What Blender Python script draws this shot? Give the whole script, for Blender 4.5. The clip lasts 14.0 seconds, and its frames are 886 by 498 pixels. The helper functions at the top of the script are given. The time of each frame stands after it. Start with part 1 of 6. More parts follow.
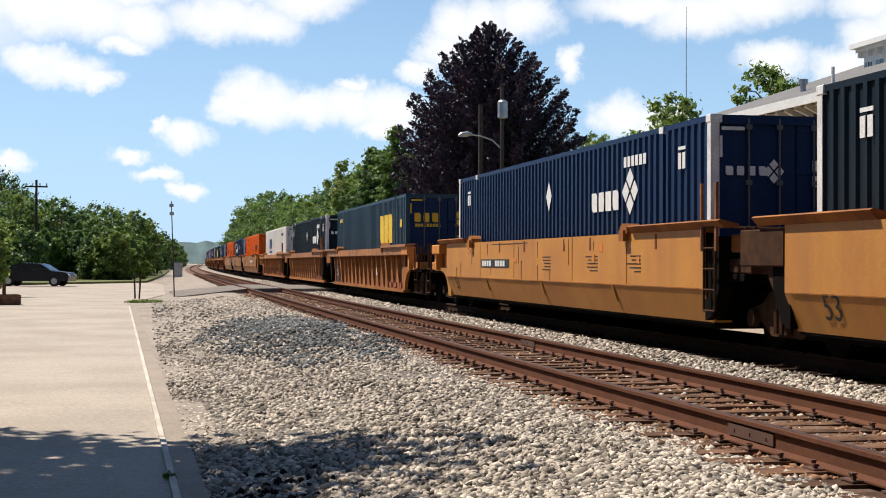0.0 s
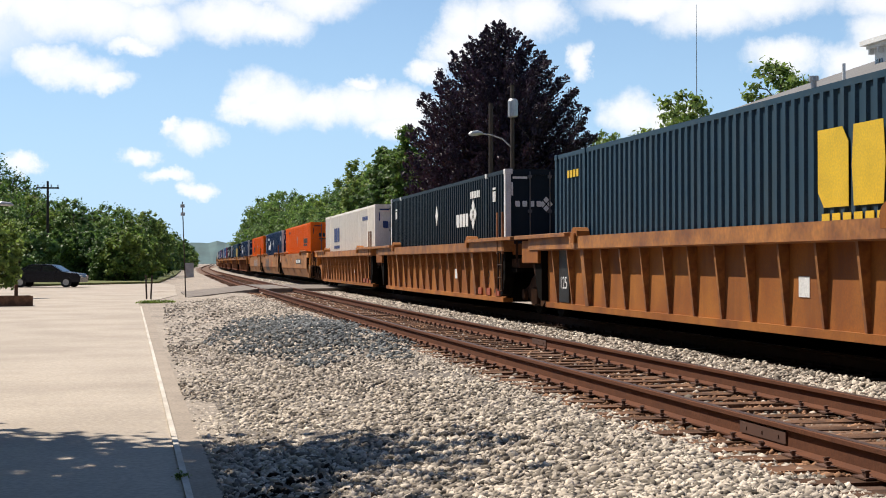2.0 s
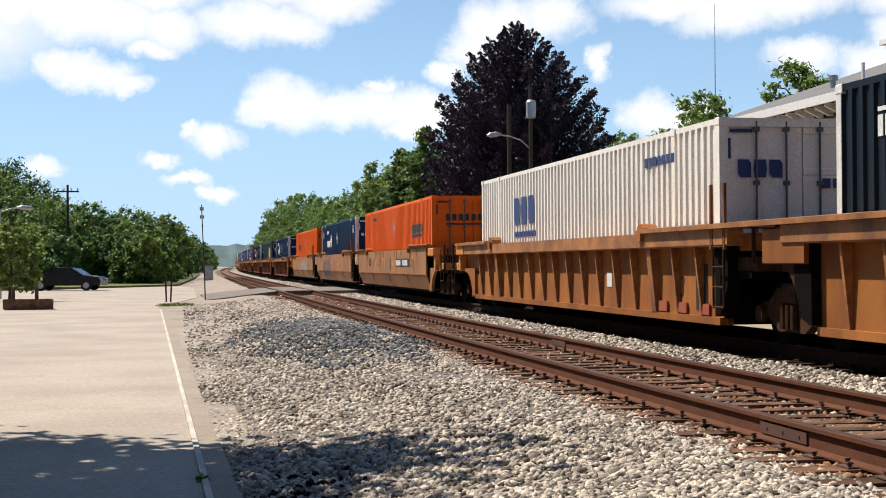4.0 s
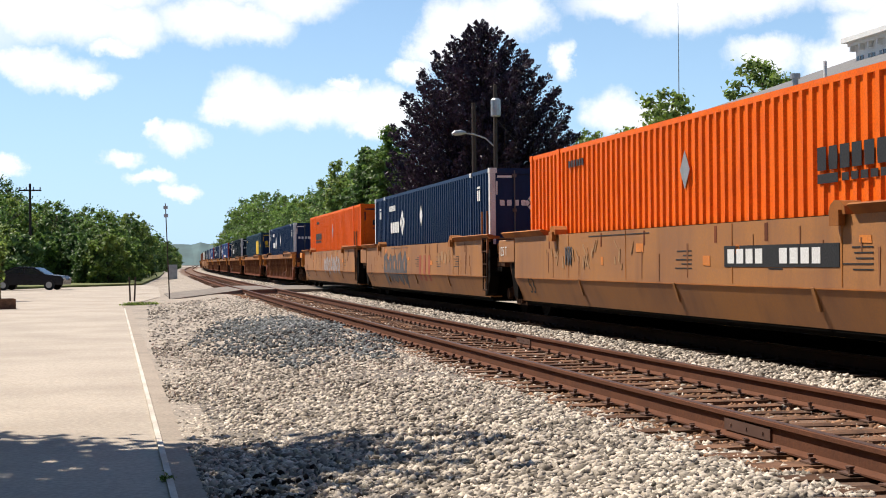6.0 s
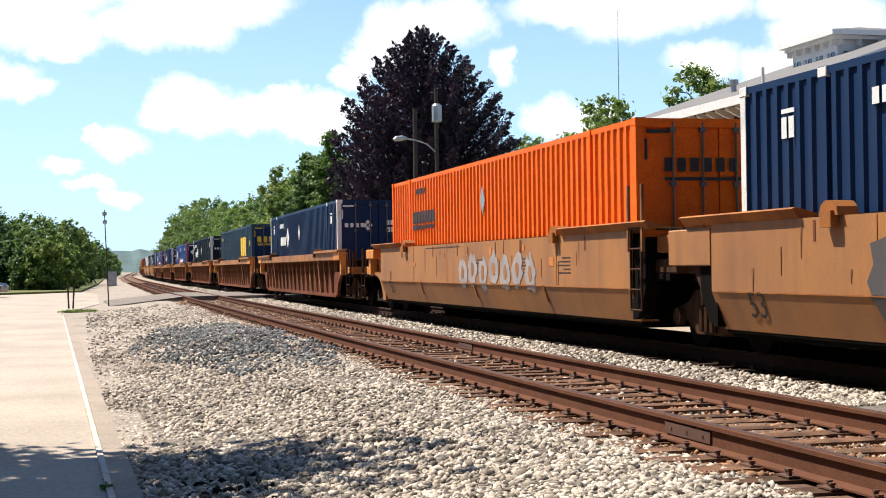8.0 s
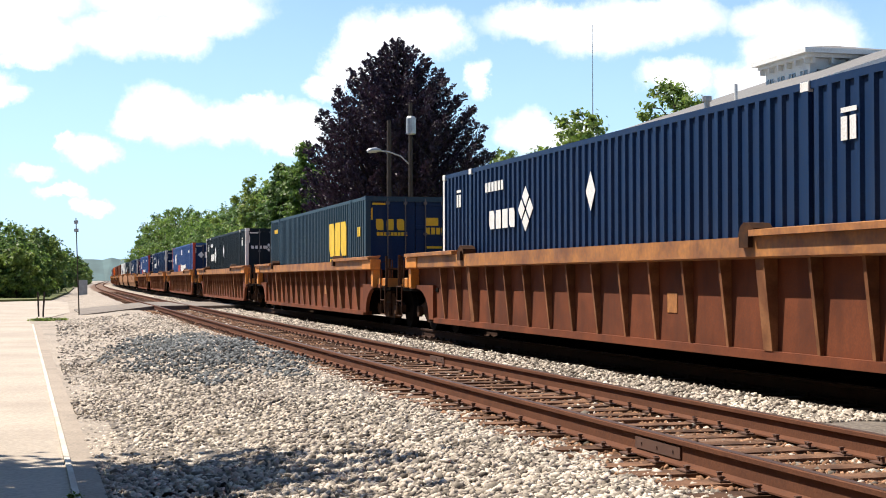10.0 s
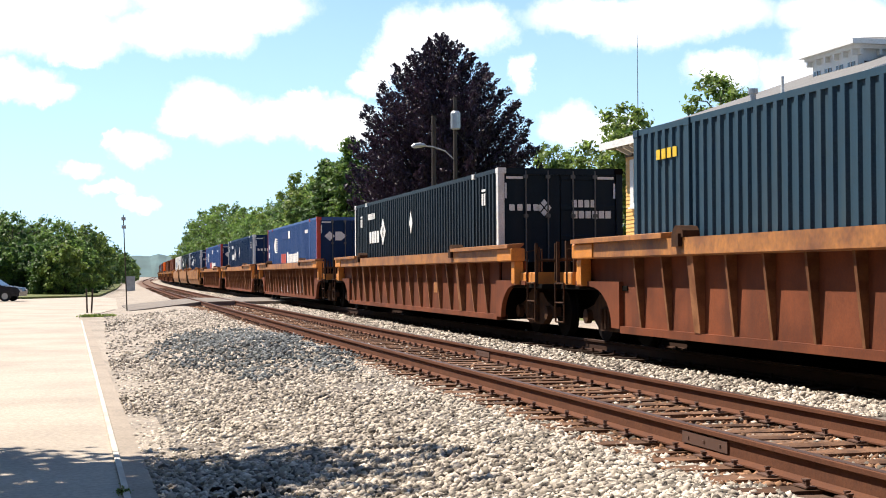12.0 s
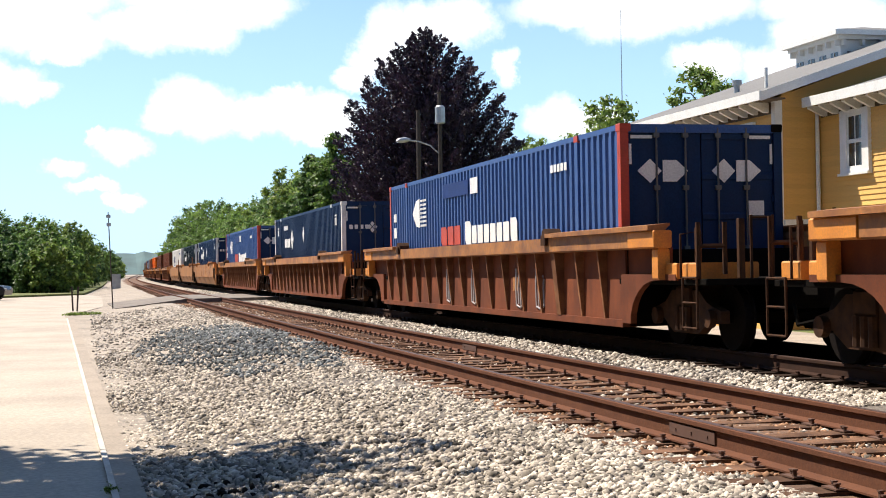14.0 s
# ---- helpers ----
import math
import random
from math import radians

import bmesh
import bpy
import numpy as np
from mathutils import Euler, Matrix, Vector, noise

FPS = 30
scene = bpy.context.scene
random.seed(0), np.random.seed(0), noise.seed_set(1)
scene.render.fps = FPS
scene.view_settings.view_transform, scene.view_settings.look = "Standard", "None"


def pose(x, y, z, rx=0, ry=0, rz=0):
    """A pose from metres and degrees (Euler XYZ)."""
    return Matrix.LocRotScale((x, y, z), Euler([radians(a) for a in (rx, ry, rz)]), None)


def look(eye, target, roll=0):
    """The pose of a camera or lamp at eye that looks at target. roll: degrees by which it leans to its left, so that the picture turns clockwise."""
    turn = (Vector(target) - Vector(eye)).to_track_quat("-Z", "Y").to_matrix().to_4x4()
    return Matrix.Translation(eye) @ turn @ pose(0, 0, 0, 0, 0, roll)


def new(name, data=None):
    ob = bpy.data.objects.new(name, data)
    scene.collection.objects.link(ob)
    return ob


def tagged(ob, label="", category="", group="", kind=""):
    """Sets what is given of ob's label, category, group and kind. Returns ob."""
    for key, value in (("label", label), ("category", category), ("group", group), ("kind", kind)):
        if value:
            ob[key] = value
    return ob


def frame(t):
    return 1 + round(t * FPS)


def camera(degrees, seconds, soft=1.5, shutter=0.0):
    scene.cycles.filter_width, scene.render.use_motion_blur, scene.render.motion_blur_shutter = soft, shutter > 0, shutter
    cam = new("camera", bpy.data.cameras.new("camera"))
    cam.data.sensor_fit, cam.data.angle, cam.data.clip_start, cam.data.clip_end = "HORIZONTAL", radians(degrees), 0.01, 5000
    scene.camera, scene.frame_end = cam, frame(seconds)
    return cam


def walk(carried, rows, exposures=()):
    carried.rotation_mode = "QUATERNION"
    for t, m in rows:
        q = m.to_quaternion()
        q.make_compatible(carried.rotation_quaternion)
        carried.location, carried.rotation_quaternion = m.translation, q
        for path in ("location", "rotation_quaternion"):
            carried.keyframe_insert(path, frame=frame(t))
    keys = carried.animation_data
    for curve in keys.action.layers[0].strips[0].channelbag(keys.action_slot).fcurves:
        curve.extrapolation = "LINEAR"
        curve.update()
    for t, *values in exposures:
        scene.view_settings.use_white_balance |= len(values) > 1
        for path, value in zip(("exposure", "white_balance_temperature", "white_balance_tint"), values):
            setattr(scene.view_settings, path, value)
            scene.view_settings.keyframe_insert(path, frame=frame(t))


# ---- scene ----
# Railhead is z = 0, the tracks run along +y, the camera stands left of them.
cam = camera(33.6, 14.0, soft=1.0)
EYE = (0.0, 0.0, 1.14)
TURNS = [  # seconds, yaw, pitch, roll
    (0, -11.937, 0.522, -0.167), (0.5, -11.804, 0.276, -0.234), (1, -11.738, 0.101, -0.459), (1.5, -11.357, 0.399, -0.224),
    (2, -11.510, 0.487, 0.126), (2.5, -11.238, 0.673, 0.478), (3, -11.289, 0.403, 0.440), (3.5, -10.962, 0.543, 0.366),
    (4.3, -10.75, 0.55, 0.40), (5.2, -11.0, 0.5, 0.48), (6, -12.135, 0.471, 0.551), (6.5, -14.600, 0.478, 0.887), (7, -15.244, 0.380, 0.759),
    (7.5, -14.738, 0.465, 0.883), (8.5, -14.2, 0.9, 0.6), (9.3, -14.1, 1.2, 0.3), (10, -15.489, 1.145, 0.106), (10.5, -15.167, 1.103, 0.549),
    (11, -14.585, 1.022, 0.325), (11.5, -13.586, 1.160, -0.031), (12, -13.723, 0.951, 0.356), (12.5, -13.592, 0.245, 0.400),
    (13, -13.868, 0.479, 0.678), (13.5, -14.307, 0.562, 0.886), (14, -14.265, 0.726, 0.948)]
walk(cam, [(t, pose(*EYE, 90 + p, r, y)) for t, y, p, r in TURNS],
     exposures=[(0.0, 0.42), (3.7, 0.44), (6.0, 0.56), (7.0, 0.76), (7.7, 0.84), (10.0, 0.86), (11.0, 0.96), (14.0, 0.90)])

# ---- light ----
SUN_TO = Vector((-0.40, 0.41, 0.82)).normalized()
sun = new("sun", bpy.data.lights.new("sun", "SUN"))
sun.data.energy, sun.data.angle, sun.data.color = 5.0, radians(0.55), (1.0, 0.905, 0.78)
sun.matrix_world = look(SUN_TO * 200, (0, 0, 0))

CLOUDS = [  # azimuth right of the tracks, elevation, half width, half height (degrees)
    (-5.5, 9.9, 1.6, 0.9), (-3.6, 9.6, 1.6, 0.9), (-1.9, 9.3, 1.5, 0.75), (0.1, 9.1, 1.3, 0.6), (-0.4, 10.3, 1.7, 0.6), (3.2, 9.4, 1.6, 0.6), (4.9, 9.2, 1.3, 0.55),
    (6.7, 10.1, 1.6, 0.6), (5.0, 10.6, 2.6, 0.6), (-0.6, 8.25, 0.75, 0.3), (-3.6, 7.6, 0.9, 0.5), (-2.5, 7.2, 1.2, 0.45), (-1.4, 6.95, 0.7, 0.3),
    (4.1, 6.6, 0.8, 0.65), (3.7, 6.1, 0.6, 0.4), (5.2, 6.1, 1.3, 0.7), (6.7, 6.0, 1.1, 0.55), (8.2, 6.0, 1.0, 0.65), (9.7, 6.1, 1.2, 0.6), (9.6, 5.4, 1.0, 0.4), (4.2, 5.75, 0.9, 0.35),
    (2.0, 4.8, 0.75, 0.42), (1.2, 5.2, 0.35, 0.2), (-0.25, 4.05, 0.6, 0.25), (2.1, 2.85, 0.5, 0.24), (1.05, 3.3, 0.65, 0.2), (-4.4, 3.7, 0.5, 0.3),
    (12.0, 8.3, 0.8, 0.6), (12.4, 9.2, 0.9, 0.8), (13.4, 9.2, 0.7, 0.8), (14.9, 9.5, 1.1, 0.75), (10.9, 7.5, 0.6, 0.35), (16.9, 7.7, 0.4, 0.6), (8.3, 6.9, 0.5, 0.25),
    (19.6, 9.9, 2.0, 0.5), (21.8, 9.6, 1.7, 0.75), (23.6, 9.9, 2.2, 0.6), (18.9, 5.7, 0.9, 0.6), (20.2, 5.5, 0.9, 0.55), (24.6, 7.7, 1.1, 0.5), (28.2, 9.8, 1.3, 0.6), (27.2, 7.4, 1.0, 0.6), (28.3, 8.2, 1.1, 0.9), (29.6, 8.6, 1.4, 1.3), (-9.0, 9.0, 4.0, 1.6)]


def make_world():
    w = bpy.data.worlds.new("sky")
    scene.world = w
    w.use_nodes = True
    nt = w.node_tree
    nt.nodes.clear()
    N, L = nt.nodes.new, nt.links.new

    def m(op, a, b=None, c=None):
        n = N("ShaderNodeMath")
        n.operation = op
        for k, v in enumerate((a, b, c)):
            if v is None:
                continue
            if isinstance(v, (int, float)):
                n.inputs[k].default_value = v
            else:
                L(v, n.inputs[k])
        return n.outputs[0]

    sky = N("ShaderNodeTexSky")
    sky.sky_type, sky.sun_disc = "NISHITA", False
    sky.sun_elevation = math.asin(SUN_TO.z)
    sky.sun_rotation = math.atan2(SUN_TO.x, SUN_TO.y)
    sky.air_density, sky.dust_density, sky.ozone_density = 1.0, 0.3, 1.4
    co = N("ShaderNodeTexCoord")
    no = N("ShaderNodeTexNoise")
    no.inputs["Scale"].default_value, no.inputs["Detail"].default_value = 30.0, 10.0
    no.inputs["Roughness"].default_value = 0.66
    L(co.outputs["Generated"], no.inputs["Vector"])
    mul = N("ShaderNodeVectorMath")
    mul.operation = "MULTIPLY_ADD"
    L(no.outputs["Color"], mul.inputs[0])
    mul.inputs[1].default_value, mul.inputs[2].default_value = (0.044, 0.044, 0.030), (-0.022, -0.022, -0.015)
    add = N("ShaderNodeVectorMath")
    L(co.outputs["Generated"], add.inputs[0])
    L(mul.outputs[0], add.inputs[1])
    sp = N("ShaderNodeSeparateXYZ")
    L(add.outputs[0], sp.inputs[0])
    az = m("MULTIPLY", m("ARCTAN2", sp.outputs[0], sp.outputs[1]), 57.29578)
    el = m("MULTIPLY", m("ARCSINE", sp.outputs[2]), 57.29578)
    best = None
    for a, e, hw, hh in CLOUDS:
        d = m("ADD", m("POWER", m("ABSOLUTE", m("MULTIPLY", m("SUBTRACT", az, a), 0.86 / hw)), 2.0),
              m("POWER", m("ABSOLUTE", m("MULTIPLY", m("SUBTRACT", el, e), 0.84 / hh)), 2.0))
        v = m("SUBTRACT", 1.25, d)
        best = v if best is None else m("MAXIMUM", best, v)
    # scattered cloud over the rest of the dome
    big = N("ShaderNodeTexNoise")
    big.inputs["Scale"].default_value, big.inputs["Detail"].default_value = 3.2, 7.0
    L(co.outputs["Generated"], big.inputs["Vector"])
    far = m("MULTIPLY", m("SUBTRACT", big.outputs[0], 0.74), 9.0)
    high = m("SMOOTH_MIN", m("MULTIPLY", m("SUBTRACT", el, 14.0), 0.2), 1.0, 0.1)
    best = m("MAXIMUM", best, m("MINIMUM", far, high))
    fac = N("ShaderNodeMapRange")
    fac.interpolation_type = "SMOOTHSTEP"
    fac.inputs["From Min"].default_value, fac.inputs["From Max"].default_value = -0.95, 1.35
    fac.inputs["To Max"].default_value = 0.90
    L(best, fac.inputs["Value"])
    mix = N("ShaderNodeMix")
    mix.data_type = "RGBA"
    L(fac.outputs[0], mix.inputs["Factor"])
    tint = N("ShaderNodeMix")
    tint.data_type, tint.blend_type = "RGBA", "MULTIPLY"
    tint.inputs["Factor"].default_value = 1.0
    L(sky.outputs[0], tint.inputs["A"])
    tint.inputs["B"].default_value = (0.86, 0.98, 1.12, 1)
    haze = N("ShaderNodeMix")
    haze.data_type = "RGBA"
    L(m("MULTIPLY", m("POWER", m("MAXIMUM", m("SUBTRACT", 1.0, m("MULTIPLY", m("MAXIMUM", el, 0.0), 0.05)), 0.0), 1.5), 0.80), haze.inputs["Factor"])
    L(tint.outputs["Result"], haze.inputs["A"])
    haze.inputs["B"].default_value = (5.3, 8.2, 11.9, 1)
    L(haze.outputs["Result"], mix.inputs["A"])
    mix.inputs["B"].default_value = (11.2, 11.1, 11.1, 1)
    bg = N("ShaderNodeBackground")
    bg.inputs["Strength"].default_value = 0.073
    L(mix.outputs["Result"], bg.inputs["Color"])
    out = N("ShaderNodeOutputWorld")
    L(bg.outputs[0], out.inputs[0])


make_world()


# ---- materials ----
def mat(name, col, rough=0.7, metal=0.0, col2=None, scale=3.0, amount=0.5, grain=40.0, grain_amount=0.15, bump=0.0, bump_scale=60.0,
        streak=None, streak_amount=0.0, rnd=0.0, island=0.0, spec=0.5, sub=0.0, coat=0.0):
    """Two scales of colour change, optional streaks running down, bump, and change from object to object."""
    ma = bpy.data.materials.new(name)
    ma.use_nodes = True
    nt = ma.node_tree
    bs = nt.nodes["Principled BSDF"]
    N, L = nt.nodes.new, nt.links.new
    co = N("ShaderNodeTexCoord")

    def noise_at(sc, detail=5.0, vec=None):
        n = N("ShaderNodeTexNoise")
        n.inputs["Scale"].default_value, n.inputs["Detail"].default_value = sc, detail
        L(vec or co.outputs["Object"], n.inputs["Vector"])
        return n.outputs[0]

    def mixed(kind, fac, a, b):
        n = N("ShaderNodeMix")
        n.data_type, n.blend_type = "RGBA", kind
        for sock, v in (("Factor", fac), ("A", a), ("B", b)):
            if isinstance(v, (int, float)):
                n.inputs[sock].default_value = v
            elif isinstance(v, tuple):
                n.inputs[sock].default_value = (*v[:3], 1)
            else:
                L(v, n.inputs[sock])
        return n.outputs["Result"]

    def ranged(v, lo, hi, a=0.0, b=1.0):
        n = N("ShaderNodeMapRange")
        for k, x in zip(("From Min", "From Max", "To Min", "To Max"), (lo, hi, a, b)):
            n.inputs[k].default_value = x
        L(v, n.inputs["Value"])
        return n.outputs[0]

    c2 = col2 or tuple(x * 0.6 for x in col)
    if not sub and max(col) < 0.6:  # sun-to-sky balance put into the colours: all darkened but bright tones and leaves
        col, c2 = tuple(x * 0.82 for x in col), tuple(x * 0.82 for x in c2)
    c = mixed("MIX", ranged(noise_at(scale), 0.38, 0.66, 0.0, amount), col, c2)
    g = noise_at(grain, 3.0)
    c = mixed("MULTIPLY", 1.0, c, ranged(g, 0.3, 0.7, 1 - grain_amount, 1 + grain_amount))
    if streak:
        mp = N("ShaderNodeMapping")
        mp.inputs["Scale"].default_value = (2.6, 2.6, 0.35)
        L(co.outputs["Object"], mp.inputs[0])
        c = mixed("MIX", ranged(noise_at(1.0, 5.0, mp.outputs[0]), 0.5, 0.72, 0.0, streak_amount), c, streak)
    if rnd:
        oi = N("ShaderNodeObjectInfo")
        c = mixed("MULTIPLY", 1.0, c, ranged(oi.outputs["Random"], 0, 1, 1 - rnd, 1 + rnd))
    if island:
        ge = N("ShaderNodeNewGeometry")
        c = mixed("MULTIPLY", 1.0, c, ranged(ge.outputs["Random Per Island"], 0, 1, 1 - island, 1 + island))
    L(c, bs.inputs["Base Color"])
    bs.inputs["Metallic"].default_value = metal
    bs.inputs["Specular IOR Level"].default_value = spec
    bs.inputs["Coat Weight"].default_value = coat
    L(ranged(g, 0.3, 0.7, max(rough - 0.1, 0.02), min(rough + 0.1, 1)), bs.inputs["Roughness"])
    if sub:
        bs.inputs["Transmission Weight"].default_value = 0.0
        tr = N("ShaderNodeBsdfTranslucent")
        L(c, tr.inputs["Color"])
        mx = N("ShaderNodeMixShader")
        mx.inputs[0].default_value = sub
        L(bs.outputs[0], mx.inputs[1])
        L(tr.outputs[0], mx.inputs[2])
        L(mx.outputs[0], nt.nodes["Material Output"].inputs[0])
    if bump:
        b = N("ShaderNodeBump")
        b.inputs["Strength"].default_value, b.inputs["Distance"].default_value = 1.0, bump
        L(noise_at(bump_scale, 6.0), b.inputs["Height"])
        L(b.outputs[0], bs.inputs["Normal"])
    return ma


M_NAVY = mat("navy container paint", (0.011, 0.036, 0.105), 0.45, col2=(0.016, 0.035, 0.09), streak=(0.03, 0.045, 0.09), streak_amount=0.35, bump=0.002, bump_scale=3, spec=0.1)
M_BLACK = mat("blue black container paint", (0.012, 0.022, 0.034), 0.45, col2=(0.016, 0.026, 0.036), streak=(0.03, 0.035, 0.04), streak_amount=0.3, bump=0.002, bump_scale=3, spec=0.1)
M_TEAL = mat("slate blue container paint", (0.036, 0.078, 0.120), 0.5, col2=(0.042, 0.075, 0.105), streak=(0.06, 0.085, 0.10), streak_amount=0.4, bump=0.002, bump_scale=3, spec=0.1)
M_WHITE = mat("white container paint", (0.85, 0.82, 0.75), 0.5, col2=(0.76, 0.72, 0.64), streak=(0.5, 0.43, 0.34), streak_amount=0.3)
M_ORANGE = mat("orange container paint", (0.84, 0.15, 0.010), 0.45, col2=(0.68, 0.10, 0.01), streak=(0.55, 0.10, 0.02), streak_amount=0.35, bump=0.002, bump_scale=3, spec=0.1)
M_BLUE = mat("royal blue container paint", (0.060, 0.13, 0.345), 0.45, col2=(0.06, 0.12, 0.29), streak=(0.08, 0.11, 0.24), streak_amount=0.35, bump=0.002, bump_scale=3, spec=0.1)
M_BLUEDARK = mat("fresh dark blue paint", (0.022, 0.052, 0.20), 0.5, spec=0.1)
M_RED = mat("red post paint", (0.55, 0.06, 0.03), 0.5)
M_POSTWHITE = mat("white post paint", (0.75, 0.75, 0.73), 0.5, streak=(0.4, 0.36, 0.3), streak_amount=0.3)
M_MARKW = mat("white marking film", (0.74, 0.75, 0.74), 0.55, amount=0.2)
M_MARKY = mat("yellow marking film", (0.70, 0.47, 0.02), 0.55, amount=0.3)
M_MARKB = mat("black marking film", (0.015, 0.015, 0.016), 0.55, amount=0.2)
M_MARKBLUE = mat("dark blue marking film", (0.02, 0.05, 0.2), 0.55, amount=0.2)
M_TAN = mat("faded yellow car paint", (0.56, 0.245, 0.042), 0.6, col2=(0.45, 0.175, 0.038), scale=0.9, amount=0.7, streak=(0.30, 0.12, 0.035), streak_amount=0.45, bump=0.003, bump_scale=4, rnd=0.12)
M_OCHRE = mat("orange ochre car paint", (0.43, 0.165, 0.038), 0.7, col2=(0.29, 0.10, 0.03), scale=1.3, amount=0.9, streak=(0.15, 0.055, 0.025), streak_amount=0.55, bump=0.003, bump_scale=6, rnd=0.15, spec=0.2)
M_BROWN = mat("rusted brown car steel", (0.225, 0.068, 0.030), 0.8, col2=(0.13, 0.042, 0.022), scale=1.5, amount=0.9, streak=(0.07, 0.03, 0.02), streak_amount=0.5, bump=0.003, bump_scale=8, rnd=0.15, spec=0.15)
M_RIB = mat("faded rib paint", (0.34, 0.155, 0.07), 0.75, col2=(0.16, 0.062, 0.03), scale=2.5, amount=0.9, rnd=0.25, spec=0.15)
M_TAN2 = mat("grimy yellow car paint", (0.42, 0.18, 0.05), 0.65, col2=(0.29, 0.13, 0.055), scale=0.8, amount=0.8, streak=(0.17, 0.075, 0.035), streak_amount=0.55, bump=0.003, bump_scale=4, rnd=0.1)
M_EDGE = mat("worn orange chord paint", (0.46, 0.19, 0.05), 0.65, col2=(0.19, 0.072, 0.032), scale=1.8, amount=0.9, grain=14, grain_amount=0.25, bump=0.003, bump_scale=9, rnd=0.1)
M_ENDPOST = mat("bright orange end paint", (0.62, 0.23, 0.03), 0.6, col2=(0.42, 0.15, 0.03), scale=3, amount=0.7)
# grime taken down to near black, with underframe shade put into the colour
M_GRIMESHADE = mat("black underframe grime and shade", (0.007, 0.006, 0.005), 0.95, spec=0.04, col2=(0.013, 0.010, 0.008), bump=0.004, bump_scale=30)
M_IRON = mat("dark brown ladder steel", (0.050, 0.026, 0.017), 0.85, spec=0.1, col2=(0.10, 0.045, 0.02), scale=6, amount=0.8)
M_WHEEL = mat("near-black wheel steel", (0.011, 0.008, 0.007), 0.85, spec=0.06, bump=0.002)
M_RAILTOP = mat("dull rusted rail head", (0.085, 0.045, 0.032), 0.6, metal=0.2, col2=(0.055, 0.03, 0.024), scale=2)
M_RAIL = mat("rusty rail side", (0.15, 0.062, 0.034), 0.9, col2=(0.095, 0.040, 0.025), scale=4, bump=0.003, bump_scale=40, spec=0.15)
M_TIE = mat("weathered creosoted oak", (0.185, 0.098, 0.058), 0.9, col2=(0.075, 0.042, 0.028), scale=5, amount=0.9, grain=60, grain_amount=0.3, bump=0.01, bump_scale=25, rnd=0.35, spec=0.15)
# rail and tie under the train: its shade is put into these colours
M_RAILSHADE = mat("rail steel with train shade", (0.055, 0.028, 0.019), 0.9, col2=(0.03, 0.018, 0.014), scale=4, spec=0.1)
M_TIESHADE = mat("tie wood with train shade", (0.045, 0.028, 0.02), 0.95, col2=(0.025, 0.017, 0.013), scale=5, amount=0.9, rnd=0.3, spec=0.08)
M_SPIKE = mat("rusty spike steel", (0.11, 0.05, 0.032), 0.85)
M_STONE = mat("limestone ballast", (0.51, 0.445, 0.37), 0.95, col2=(0.33, 0.285, 0.24), scale=1.2, amount=0.6, grain=30, grain_amount=0.3, island=0.75, spec=0.1)
M_STONEB = mat("blue grey ballast", (0.235, 0.245, 0.245), 0.95, col2=(0.11, 0.12, 0.12), scale=0.9, amount=0.8, grain=30, grain_amount=0.25, island=0.65, spec=0.1)
# black for dirty stones, and for shade painted into ballast below the train
M_STONEK = mat("black ballast for dirt and train shade", (0.028, 0.021, 0.017), 0.95, col2=(0.018, 0.014, 0.012), island=0.4, spec=0.08)
M_STONER = mat("rust stained ballast", (0.30, 0.17, 0.10), 0.9, col2=(0.18, 0.095, 0.058), scale=1.2, amount=0.6, grain=30, grain_amount=0.25, island=0.55, spec=0.1)
M_LEAFP = mat("purple beech leaves", (0.027, 0.016, 0.030), 0.5, col2=(0.044, 0.022, 0.040), scale=0.6, amount=0.8, island=0.6, sub=0.2)
M_LEAFG = mat("green leaves", (0.165, 0.255, 0.050), 0.6, col2=(0.075, 0.150, 0.035), scale=0.12, amount=0.9, island=0.55, sub=0.38)
M_LEAFD = mat("dark green leaves", (0.080, 0.150, 0.038), 0.6, col2=(0.125, 0.205, 0.048), scale=0.12, amount=0.9, island=0.55, sub=0.35)
M_LEAFL = mat("light green leaves", (0.205, 0.275, 0.058), 0.6, col2=(0.125, 0.200, 0.036), scale=0.2, amount=0.8, island=0.55, sub=0.4)
M_BARK = mat("grey brown bark", (0.09, 0.065, 0.048), 0.95, bump=0.02, bump_scale=12)
M_POLE = mat("weathered pole wood", (0.062, 0.046, 0.036), 0.9, bump=0.006, bump_scale=20)
M_GALV = mat("galvanised steel", (0.52, 0.53, 0.54), 0.45, metal=0.6)
M_YWALL = mat("yellow ochre clapboard paint", (0.68, 0.405, 0.11), 0.65, col2=(0.61, 0.355, 0.095), scale=0.8, rnd=0.06)
M_TRIM = mat("white trim paint", (0.72, 0.72, 0.69), 0.55, amount=0.2)
M_ROOF = mat("grey asphalt shingles", (0.20, 0.195, 0.19), 0.9, col2=(0.14, 0.135, 0.13), scale=1.2, grain=25, grain_amount=0.25, bump=0.01, bump_scale=15)
M_GLASS = mat("window glass", (0.02, 0.025, 0.03), 0.06, spec=0.8, amount=0.1, grain_amount=0.0)
M_CARPAINT = mat("dark blue car paint", (0.008, 0.010, 0.018), 0.3, coat=0.15, spec=0.3, grain_amount=0.0)
M_RUBBER = mat("tyre rubber", (0.02, 0.02, 0.02), 0.9)


